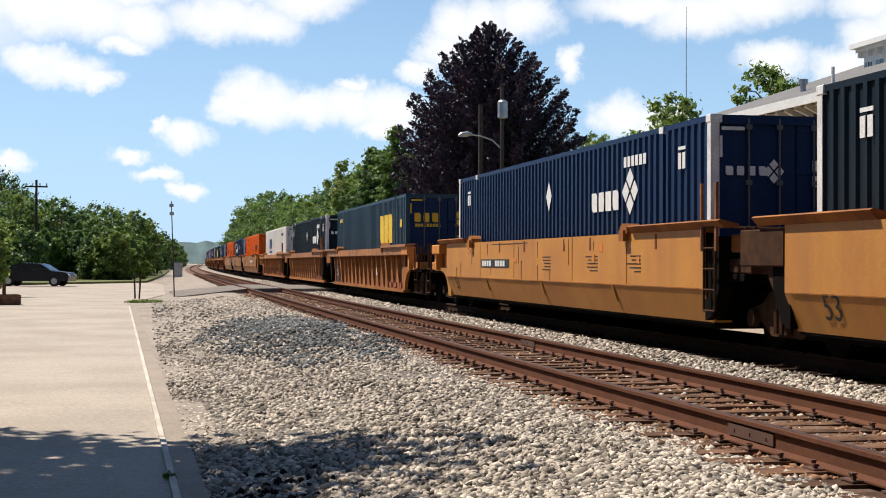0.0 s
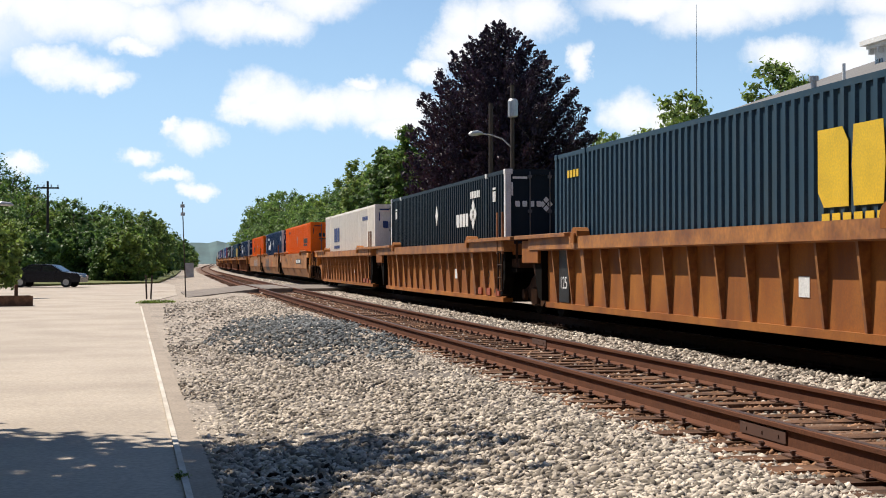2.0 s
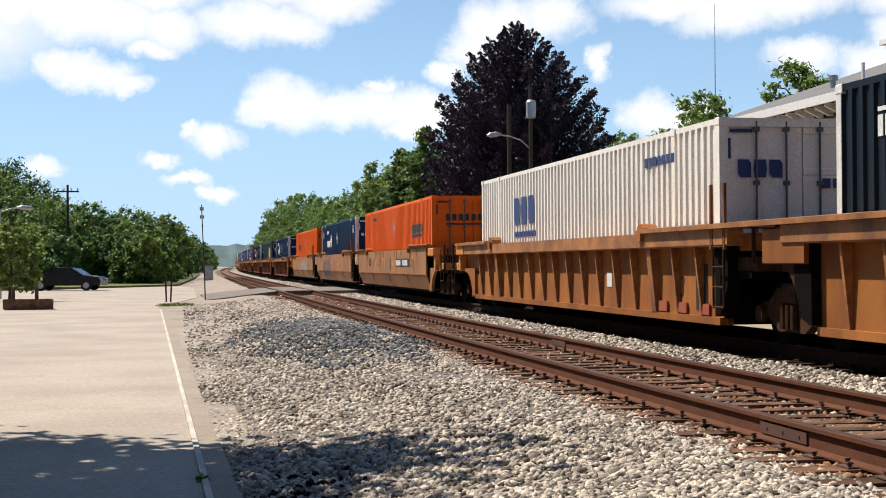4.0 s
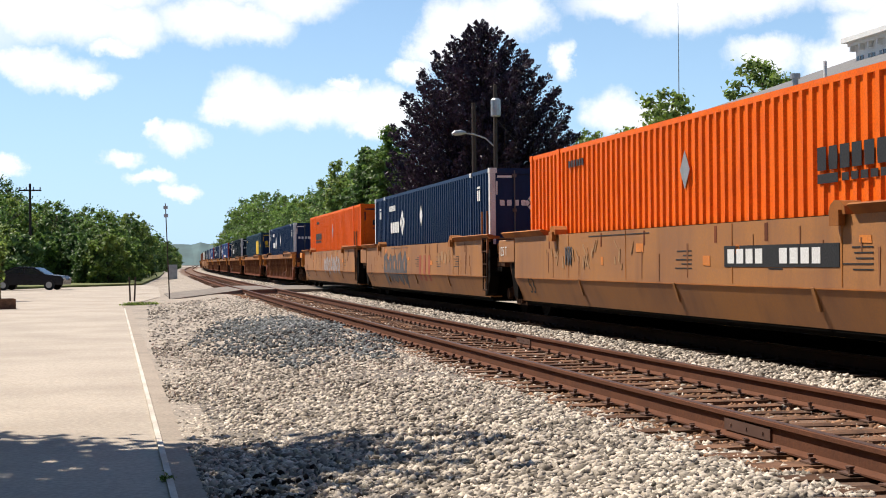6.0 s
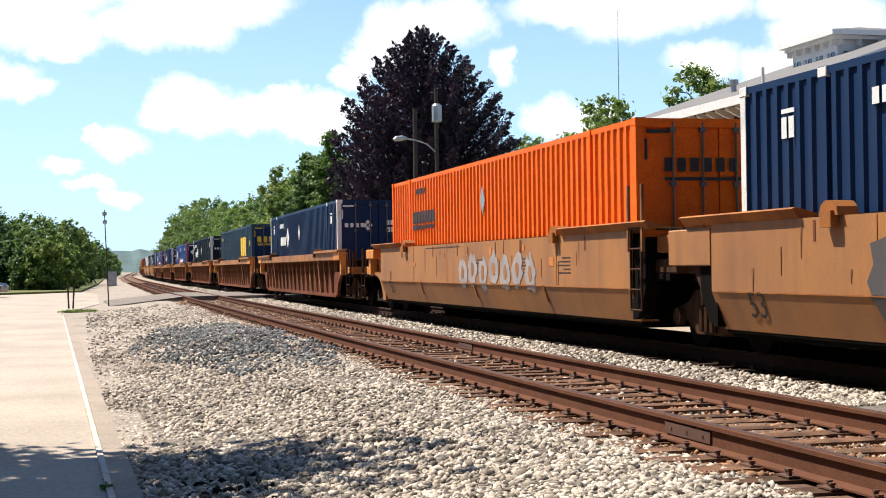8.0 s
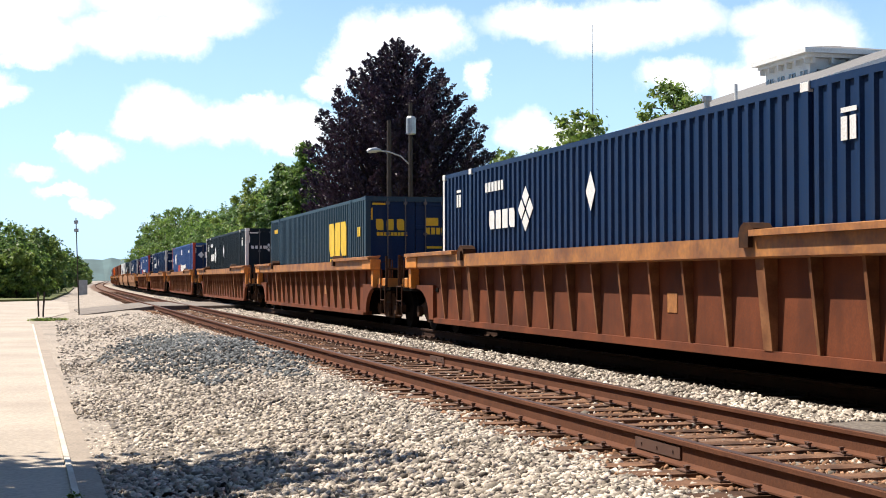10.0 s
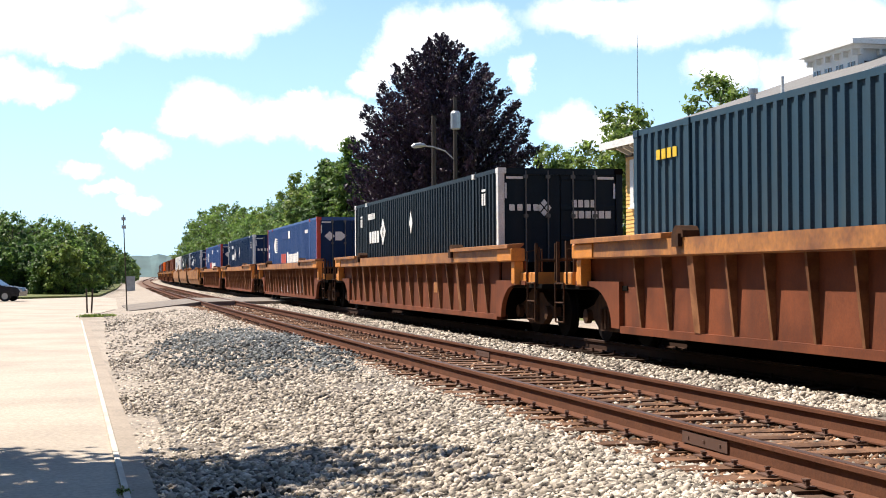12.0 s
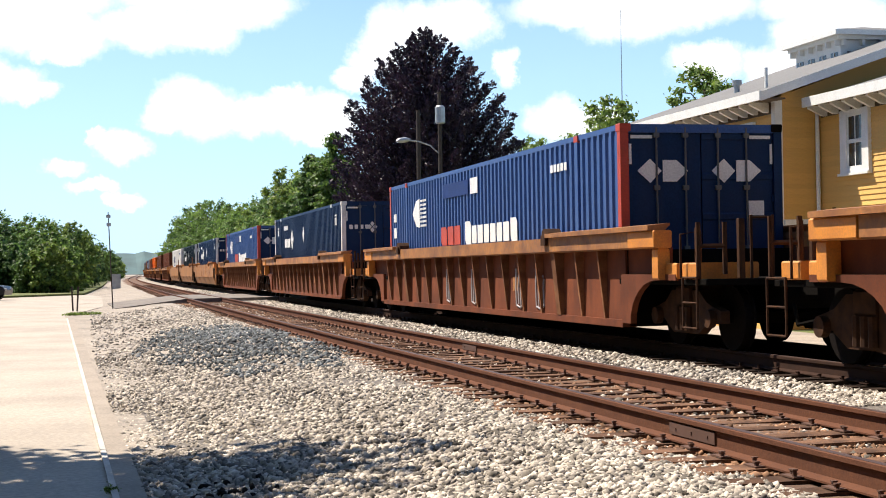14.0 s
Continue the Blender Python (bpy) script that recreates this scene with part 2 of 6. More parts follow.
# ---- mesh tools ----
class Shape:
    """Collects boxes, tubes and extrusions into one mesh."""

    def __init__(self):
        self.v, self.f = [], []

    def add(self, verts, faces):
        n = len(self.v)
        self.v += [tuple(p) for p in verts]
        self.f += [tuple(i + n for i in q) for q in faces]
        return self

    def box(self, x0, x1, y0, y1, z0, z1, bevel=0.0):
        if not bevel:
            vs = [(x, y, z) for x in (x0, x1) for y in (y0, y1) for z in (z0, z1)]
            return self.add(vs, [(0, 1, 3, 2), (4, 6, 7, 5), (0, 4, 5, 1), (2, 3, 7, 6), (0, 2, 6, 4), (1, 5, 7, 3)])
        b = bevel
        prof = [(x0 + b, z0), (x1 - b, z0), (x1, z0 + b), (x1, z1 - b), (x1 - b, z1), (x0 + b, z1), (x0, z1 - b), (x0, z0 + b)]
        return self.along_y(prof, y0, y1)

    def along_y(self, prof, y0, y1):
        n = len(prof)
        vs = [(x, y0, z) for x, z in prof] + [(x, y1, z) for x, z in prof]
        fs = [(i, (i + 1) % n, n + (i + 1) % n, n + i) for i in range(n)]
        return self.add(vs, fs + [tuple(range(n))[::-1], tuple(range(n, 2 * n))])

    def along_x(self, prof, x0, x1):
        n = len(prof)
        vs = [(x0, y, z) for y, z in prof] + [(x1, y, z) for y, z in prof]
        fs = [(i, (i + 1) % n, n + (i + 1) % n, n + i) for i in range(n)]
        return self.add(vs, fs + [tuple(range(n))[::-1], tuple(range(n, 2 * n))])

    def along_z(self, prof, z0, z1):
        n = len(prof)
        vs = [(x, y, z0) for x, y in prof] + [(x, y, z1) for x, y in prof]
        fs = [(i, (i + 1) % n, n + (i + 1) % n, n + i) for i in range(n)]
        return self.add(vs, fs + [tuple(range(n))[::-1], tuple(range(n, 2 * n))])

    def tube(self, pts, radii, seg=8):
        pts = [Vector(p) for p in pts]
        if isinstance(radii, (int, float)):
            radii = [radii] * len(pts)
        vs, fs = [], []
        for k, p in enumerate(pts):
            d = (pts[min(k + 1, len(pts) - 1)] - pts[max(k - 1, 0)]).normalized()
            u = d.cross(Vector((0, 0, 1)) if abs(d.z) < 0.9 else Vector((1, 0, 0))).normalized()
            w = d.cross(u)
            for j in range(seg):
                a = math.tau * j / seg
                vs.append(p + (u * math.cos(a) + w * math.sin(a)) * radii[k])
        for k in range(len(pts) - 1):
            for j in range(seg):
                a, b = k * seg + j, k * seg + (j + 1) % seg
                fs.append((a, b, b + seg, a + seg))
        fs.append(tuple(range(seg))[::-1])
        fs.append(tuple(range((len(pts) - 1) * seg, len(pts) * seg)))
        return self.add(vs, fs)

    def disc(self, x0, x1, y, z, r, seg=20):
        prof = [(y + r * math.cos(math.tau * i / seg), z + r * math.sin(math.tau * i / seg)) for i in range(seg)]
        return self.along_x(prof, x0, x1)

    def mesh(self, name, material):
        me = bpy.data.meshes.new(name)
        me.from_pydata(self.v, [], self.f)
        bm = bmesh.new()
        bm.from_mesh(me)
        bmesh.ops.recalc_face_normals(bm, faces=bm.faces)
        bm.to_mesh(me)
        bm.free()
        me.materials.append(material)
        return me


def part(name, sh, material=None, parent=None, label=""):
    """One mesh object, under its thing where one is given."""
    me = sh.mesh(name, material) if isinstance(sh, Shape) else sh
    ob = new(name, me)
    if parent:
        ob.parent = parent
    return tagged(ob, label) if label else ob


def thing(name, label, category, m=None, group="", kind=""):
    ob = new(name)
    ob.empty_display_size = 0.3
    if m is not None:
        ob.matrix_basis = m
    return tagged(ob, label, category, group, kind)


def soup(name, verts, faces, materials, index=None, smooth=False):
    """One mesh from arrays: many small pieces of one kind."""
    me = bpy.data.meshes.new(name)
    verts, faces = np.asarray(verts, np.float32), np.asarray(faces, np.int32)
    k = faces.shape[1]
    me.vertices.add(len(verts))
    me.vertices.foreach_set("co", verts.ravel())
    me.loops.add(faces.size)
    me.loops.foreach_set("vertex_index", faces.ravel())
    me.polygons.add(len(faces))
    me.polygons.foreach_set("loop_start", np.arange(0, faces.size, k, dtype=np.int32))
    for ma in materials:
        me.materials.append(ma)
    if index is not None:
        me.polygons.foreach_set("material_index", np.asarray(index, np.int32))
    me.update(calc_edges=True)
    if smooth:
        me.shade_smooth()
    return me


# ---- the line of the tracks ----
NEAR_X, TRAIN_X = 5.14, 9.09


def drift(y):
    """How far the line swings right by y."""
    q = min(max(y, 0.0), 120.0)
    s = 0.1575e-3 * q * q - 0.431e-6 * q ** 3
    if y > 120.0:
        r = y - 120.0
        s += 0.01918 * r + 0.5 * 0.00012 * min(r, 250.0) ** 2 + (0.03 * (r - 250.0) if r > 250 else 0)
    return s


def heading(y):
    """Degrees by which the line has turned at y (as rz)."""
    return -math.degrees(math.atan((drift(y + 0.5) - drift(y - 0.5))))


def swept(prof, x, ys, name, material):
    """A section (x, z) carried along a track."""
    n, vs, fs = len(prof), [], []
    for y in ys:
        vs += [(x + drift(y) + px, y, pz) for px, pz in prof]
    for k in range(len(ys) - 1):
        for i in range(n):
            a, b = k * n + i, k * n + (i + 1) % n
            fs.append((a, b, b + n, a + n))
    return Shape().add(vs, fs)


# ---- ground ----
def kerb_x(y):
    return 0.26 - 0.0095 * (y - 10.0)


def ground_z(x, y):
    u = x - drift(y)
    lot, bed = -0.42, -0.20
    s = min(max((u - 0.5) / 3.2, 0.0), 1.0)
    z = lot + (bed - lot) * s * s * (3 - 2 * s)
    z += 0.16 * math.exp(-((u - 2.75) / 1.1) ** 2 - ((y - 27.5) / 5.0) ** 2)
    if 3.85 < u < 6.45:
        z -= 0.015
    if 7.8 < u < 10.4:
        z -= 0.05
    if u > 11.2:
        z = bed - min((u - 11.2) * 0.35, 0.45)
    return z


def noise_soil(name, a, b, c, scale, grain):
    return mat(name, a, 0.95, col2=b, scale=scale, amount=0.9, grain=grain, grain_amount=0.35, bump=0.02, bump_scale=18)


M_GRAVEL = noise_soil("gravel bed", (0.42, 0.355, 0.285), (0.29, 0.245, 0.20), None, 0.9, 22)
# shade between loose stones is put into this darker bed colour
M_UNDER = noise_soil("stone bed with gap shade", (0.20, 0.17, 0.14), (0.12, 0.10, 0.085), None, 2.5, 30)
M_BED = noise_soil("rust stained track bed", (0.19, 0.105, 0.062), (0.11, 0.06, 0.038), None, 1.5, 25)
# the train's shade is painted into this bed colour
M_BEDSHADE = noise_soil("track bed with train shade", (0.024, 0.018, 0.015), (0.015, 0.012, 0.010), None, 1.5, 25)
M_PAVE = mat("sun bleached concrete paving", (0.50, 0.43, 0.35), 0.9, col2=(0.40, 0.34, 0.275), scale=0.5, amount=1.0, grain=24, grain_amount=0.2, streak=(0.34, 0.28, 0.22), streak_amount=0.35, bump=0.004, bump_scale=30)
M_KERB = mat("pale concrete edge", (0.60, 0.55, 0.48), 0.85, col2=(0.42, 0.37, 0.31), scale=1.3, amount=0.9)
M_GUTTER = mat("sandy gutter concrete", (0.40, 0.33, 0.26), 0.95, col2=(0.30, 0.25, 0.2), scale=1.5, amount=0.8, grain=30, grain_amount=0.25)
M_GRASS = mat("mown grass", (0.12, 0.15, 0.035), 0.95, col2=(0.19, 0.18, 0.06), scale=0.5, amount=0.8, grain=20, grain_amount=0.4, bump=0.03, bump_scale=15)
M_CROSS = mat("worn crossing asphalt", (0.24, 0.205, 0.17), 0.9, col2=(0.15, 0.12, 0.10), scale=1.2, amount=0.8, grain=30, bump=0.006, bump_scale=30)


def build_ground():
    xs = sorted(set([-900, -300, -120, -60, -30, -15, -8, -4, -2, -1, 0] + [0.25 * i for i in range(1, 60)] + [16, 18, 20, 25, 40, 60, 120, 300, 900]))
    ys = sorted(set([-60, -30, -15, -6, 0] + [0.5 * i for i in range(8, 80)] + list(range(40, 160, 3)) + list(range(160, 500, 15)) + [600, 800, 1200, 2000, 3500]))
    vs = [(x, y, ground_z(x, y) - (0.03 if x < kerb_x(y) and y < 52 else 0) + 0.035 * noise.noise((x * 0.9, y * 0.5, 3.0)) * (1 if x > 0.3 else 0)) for y in ys for x in xs]
    nx = len(xs)
    fs = [(j * nx + i, j * nx + i + 1, (j + 1) * nx + i + 1, (j + 1) * nx + i) for j in range(len(ys) - 1) for i in range(nx - 1)]
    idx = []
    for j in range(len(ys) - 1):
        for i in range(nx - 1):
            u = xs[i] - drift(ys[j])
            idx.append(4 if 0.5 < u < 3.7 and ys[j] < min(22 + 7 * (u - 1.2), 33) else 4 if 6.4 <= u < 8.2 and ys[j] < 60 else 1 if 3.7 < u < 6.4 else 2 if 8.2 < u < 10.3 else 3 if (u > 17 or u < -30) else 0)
    g = part("ground", soup("ground", vs, fs, [M_GRAVEL, M_BED, M_BEDSHADE, M_GRASS, M_UNDER], idx, smooth=True), None)
    tagged(g, "pale limestone gravel ground beside the railway tracks", "ground", kind="structure")
    # the paved lot
    ys = [-40, -10, 0] + list(range(4, 53, 3))
    sh = Shape()
    prof = [(-60, y) for y in (ys[-1], ys[0])] + [(kerb_x(y), y) for y in ys]
    prof += [(-0.3, 58), (0.6, 62), (1.5, 70), (2.0, 100), (1.0, 112), (-4, 104), (-9, 92), (-60, 90)]
    prof = prof[1:]
    sh.along_z(prof, -0.62, -0.405)
    p = part("pavement", sh, M_PAVE)
    tagged(p, "sun-bleached concrete parking lot beside the tracks", "pavement", kind="structure")
    sh = Shape()
    for a, b in zip(ys[:-1], ys[1:]):
        q = [(kerb_x(a) + 0.002, a), (kerb_x(a) + 0.05, a), (kerb_x(b) + 0.05, b), (kerb_x(b) + 0.002, b)]
        sh.along_z(q, -0.62, -0.385)
    tagged(part("kerb", sh, M_KERB), "pale flush concrete edge of the parking lot", "kerb", kind="structure")
    sh = Shape()
    for a, b in zip(ys[:-1], ys[1:]):
        q = [(kerb_x(a) + 0.052, a), (kerb_x(a) + 0.24, a), (kerb_x(b) + 0.24, b), (kerb_x(b) + 0.052, b)]
        sh.along_z(q, -0.62, -0.40)
    tagged(part("gutter", sh, M_GUTTER), "sandy concrete strip along the lot's edge", "kerb", kind="structure")
    sh = Shape().along_z([(-8, 97), (1.0, 109), (3.4, 165), (6, 250), (-8, 250), (-30, 120), (-30, 95)], -0.6, -0.27)
    tagged(part("grass_verge", sh, M_GRASS), "mown green grass verge beyond the lot", "grass", kind="structure")
    # the crossing of planks and asphalt over both tracks
    sh = Shape()
    for x0, x1, z in ((1.2, 4.30, -0.03), (4.50, 5.78, -0.012), (5.98, 8.25, -0.02), (8.45, 9.73, -0.012), (9.93, 14.0, -0.03)):
        d = drift(69)
        lo = -0.36 if x0 < 2 else z
        sh.add([(x0 + d, 63.5, lo), (x1 + d, 64.5, z), (x1 + d, 74.5, z), (x0 + d, 75.5, lo), (x0 + d, 63.5, -0.7), (x1 + d, 64.5, -0.7), (x1 + d, 74.5, -0.7), (x0 + d, 75.5, -0.7)],
               [(0, 1, 2, 3), (0, 4, 5, 1), (1, 5, 6, 2), (2, 6, 7, 3), (3, 7, 4, 0), (4, 7, 6, 5)])
    tagged(part("road_crossing", sh, M_CROSS), "worn asphalt road crossing over the rails", "crossing", kind="structure")


build_ground()


# ---- stones ----
def ico():
    t = (1 + 5 ** 0.5) / 2
    v = np.array([(-1, t, 0), (1, t, 0), (-1, -t, 0), (1, -t, 0), (0, -1, t), (0, 1, t), (0, -1, -t), (0, 1, -t), (t, 0, -1), (t, 0, 1), (-t, 0, -1), (-t, 0, 1)], float)
    f = np.array([(0, 11, 5), (0, 5, 1), (0, 1, 7), (0, 7, 10), (0, 10, 11), (1, 5, 9), (5, 11, 4), (11, 10, 2), (10, 7, 6), (7, 1, 8), (3, 9, 4), (3, 4, 2), (3, 2, 6), (3, 6, 8), (3, 8, 9), (4, 9, 5), (2, 4, 11), (6, 2, 10), (8, 6, 7), (9, 8, 1)])
    return v / np.linalg.norm(v[0]), f


def stones(name, label, pts, sizes, material, seed):
    """Broken stone: uneven, flattened lumps, half sunk."""
    rng = np.random.default_rng(seed)
    v0, f0 = ico()
    n = len(pts)
    jit = 1 + rng.uniform(-0.48, 0.42, (n, 12, 1))
    v = v0[None] * jit * rng.uniform(0.5, 1.35, (n, 1, 3)) * np.array([1, 1, 0.8])
    a = rng.uniform(0, math.tau, n)
    c, s = np.cos(a)[:, None], np.sin(a)[:, None]
    b = rng.uniform(-0.7, 0.7, n)
    cb, sb = np.cos(b)[:, None], np.sin(b)[:, None]
    x, y, z = v[..., 0], v[..., 1] * cb - v[..., 2] * sb, v[..., 1] * sb + v[..., 2] * cb
    v = np.stack([x * c - y * s, x * s + y * c, z], -1) * sizes[:, None, None] + pts[:, None, :]
    f = (f0[None] + 12 * np.arange(n)[:, None, None]).reshape(-1, 3)
    ob = part(name, soup(name, v.reshape(-1, 3), f, [material]))
    return tagged(ob, label, "gravel", kind="stuff")


def scatter(rng, n, x0, x1, y0, y1):
    """Places thinning out with distance along the line."""
    y = y0 + (y1 - y0) * rng.random(n) ** 1.7
    x = rng.uniform(x0, x1, n)
    return x, y


def build_ballast():
    rng = np.random.default_rng(5)

    def lay(name, label, n, x0, x1, y0, y1, size, material, keep=None, follow=True, lift=0.0):
        x, y = scatter(rng, n, x0, x1, y0, y1)
        if keep is not None:
            k = keep(x, y)
            x, y = x[k], y[k]
        xx = x + (np.array([drift(q) for q in y]) if follow else 0)
        z = np.array([ground_z(p, q) for p, q in zip(xx, y)]) + lift
        s = rng.uniform(0.6, 1.35, len(x)) * size * (1 + np.clip((y - 25) / 60, 0, 0.8))
        stones(name, label, np.stack([xx, y, z], 1), s, material, len(name))

    def patch(x, y):
        e = ((x - 2.8) / 1.5) ** 2 + ((y - 28.5) / 8.0) ** 2
        return e + 0.35 * np.sin(x * 5) * np.cos(y * 0.9) < np.random.default_rng(len(x)).uniform(-0.1, 1.35, len(x))

    lay("ballast_shoulder", "loose pale limestone ballast beside the track", 62000, 0.3, 4.1, 7.6, 58, 0.0285, M_STONE, lambda x, y: (x > kerb_x(y) + 0.22) & (~patch(x, y) | (rng.random(len(x)) < 0.25)) & (rng.random(len(x)) > np.clip((y - 21 - 8 * (x - 1.2)) / 16, 0, 0.88)))
    lay("ballast_dirt", "dark oily stones and dirt by the pavement edge", 420, 0.62, 1.5, 8.0, 10.9, 0.030, M_STONEK, lambda x, y: rng.random(len(x)) < np.exp(-((x - 0.85) / 0.35) ** 2 - ((y - 9.6) / 0.9) ** 2), lift=0.012)
    lay("ballast_patch", "spilled blue-grey ballast patch on pale gravel", 11000, 0.8, 4.4, 19.5, 39, 0.032, M_STONEB, patch, lift=0.02)
    lay("ballast_track", "rust-stained ballast between the track ties", 19000, 3.8, 6.6, 8.5, 62, 0.028, M_STONER, lift=-0.004)
    lay("ballast_between", "pale ballast stones between the ties", 4500, 3.7, 6.6, 8.5, 62, 0.029, M_STONE, lift=-0.004)
    lay("ballast_middle", "clean pale ballast between the two tracks", 20000, 6.55, 8.25, 12, 110, 0.031, M_STONE, lift=0.01)
    lay("ballast_train_track", "dark ballast with the train's shade in its colour", 5000, 8.25, 10.4, 12, 62, 0.036, M_STONEK, lift=-0.03)


build_ballast()


# ---- tracks ----
RAIL = [(-0.076, -0.18), (0.076, -0.18), (0.076, -0.168), (0.012, -0.15), (0.009, -0.045), (0.036, -0.035), (0.036, -0.006), (0.028, 0.0), (-0.028, 0.0), (-0.036, -0.006), (-0.036, -0.035), (-0.009, -0.045), (-0.012, -0.15), (-0.076, -0.168)]


def build_track(x, name, label, steel):
    ys = [-30, -10, 0] + list(range(6, 160, 4)) + list(range(160, 900, 12))
    top = thing(name, label, "railway track", kind="structure")
    for side in (-0.7525, 0.7525):
        r = part("rail", swept(RAIL, x + side, ys, "rail", steel), steel, top)
        cap = [(-0.027, 0.0005), (0.027, 0.0005), (0.027, 0.002), (-0.027, 0.002)]
        part("rail_head", swept(cap, x + side, ys, "rail_head", M_RAILTOP), M_RAILTOP, r, "shiny worn rail head")
    return top


TRACK_NEAR = build_track(NEAR_X, "near_track", "rusty empty railway track on weathered wooden ties", M_RAIL)
TRACK_FAR = build_track(TRAIN_X, "train_track", "railway track under the passing train", M_RAILSHADE)


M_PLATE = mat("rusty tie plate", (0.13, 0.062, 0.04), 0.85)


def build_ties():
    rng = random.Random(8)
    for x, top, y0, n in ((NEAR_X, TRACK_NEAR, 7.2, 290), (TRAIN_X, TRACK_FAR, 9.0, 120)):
        tie = Shape().box(-1.3, 1.3, -0.112, 0.112, -0.17, 0.0, 0.012).mesh("tie", M_TIE if top is TRACK_NEAR else M_TIESHADE)
        plates = Shape()
        for k in range(n):
            y = y0 + 0.515 * k
            ob = part("tie", tie, None, top)
            ob.matrix_basis = pose(x + drift(y) + rng.uniform(-0.05, 0.05), y + rng.uniform(-0.02, 0.02), -0.182 - rng.uniform(0, 0.012), rng.uniform(-0.4, 0.4), rng.uniform(-0.4, 0.4), heading(y) + rng.uniform(-1.2, 1.2))
            if k < 110:
                for s in (-0.7525, 0.7525):
                    c = x + drift(y) + s
                    plates.box(c - 0.15, c - 0.078, y - 0.085, y + 0.085, -0.181, -0.171)
                    plates.box(c + 0.078, c + 0.15, y - 0.085, y + 0.085, -0.181, -0.171)
                    for dx, dy in ((-0.09, 0.045), (0.09, -0.045), (-0.125, -0.05)):
                        e = rng.uniform(-0.008, 0.02)
                        plates.box(c + dx - 0.012, c + dx + 0.012, y + dy - 0.01, y + dy + 0.01, -0.172, -0.152 + e)
                        plates.box(c + dx - 0.018, c + dx + 0.018, y + dy - 0.014, y + dy + 0.014, -0.152 + e, -0.143 + e)
        tagged(part("tie_plates", plates, M_PLATE if top is TRACK_NEAR else M_RAILSHADE, top, "rusty tie plates and spikes"), kind="stuff")
    for y, s in ((9.95, -0.7525), (21.8, 0.7525)):
        sh = Shape()
        c = NEAR_X + drift(y) + s
        for d in (-1, 1):
            sh.box(*sorted((c + d * 0.011, c + d * 0.026)), y - 0.40, y + 0.40, -0.14, -0.055)
            for b in (-0.28, 0.0, 0.28):
                sh.box(*sorted((c + d * 0.026, c + d * 0.033)), y + b - 0.01, y + b + 0.01, -0.105, -0.088)
        part("joint_bar", sh, M_SPIKE, TRACK_NEAR)


build_ties()


# ---- the train ----
SPEED = 16.2
BOX_L, BOX_W, BOX_TOP, BOX_BOT = 16.63, 2.59, 3.215, 0.335
CACHE = {}


def cached(key, make):
    if key not in CACHE:
        CACHE[key] = make()
    return CACHE[key]


def corrugated(x, depth, y0, y1, z0, z1, pitch):
    """A pressed steel wall with trapezoid folds, facing along x."""
    pts, y = [], y0
    n = max(int(round((y1 - y0) / pitch)), 1)
    p = (y1 - y0) / n
    for i in range(n):
        a = y0 + i * p
        pts += [(x, a), (x, a + 0.36 * p), (x + depth, a + 0.5 * p), (x + depth, a + 0.86 * p)]
    pts.append((x, y1))
    vs = [(q[0], q[1], z) for q in pts for z in (z0, z1)]
    return Shape().add(vs, [(2 * i, 2 * i + 2, 2 * i + 3, 2 * i + 1) for i in range(len(pts) - 1)])


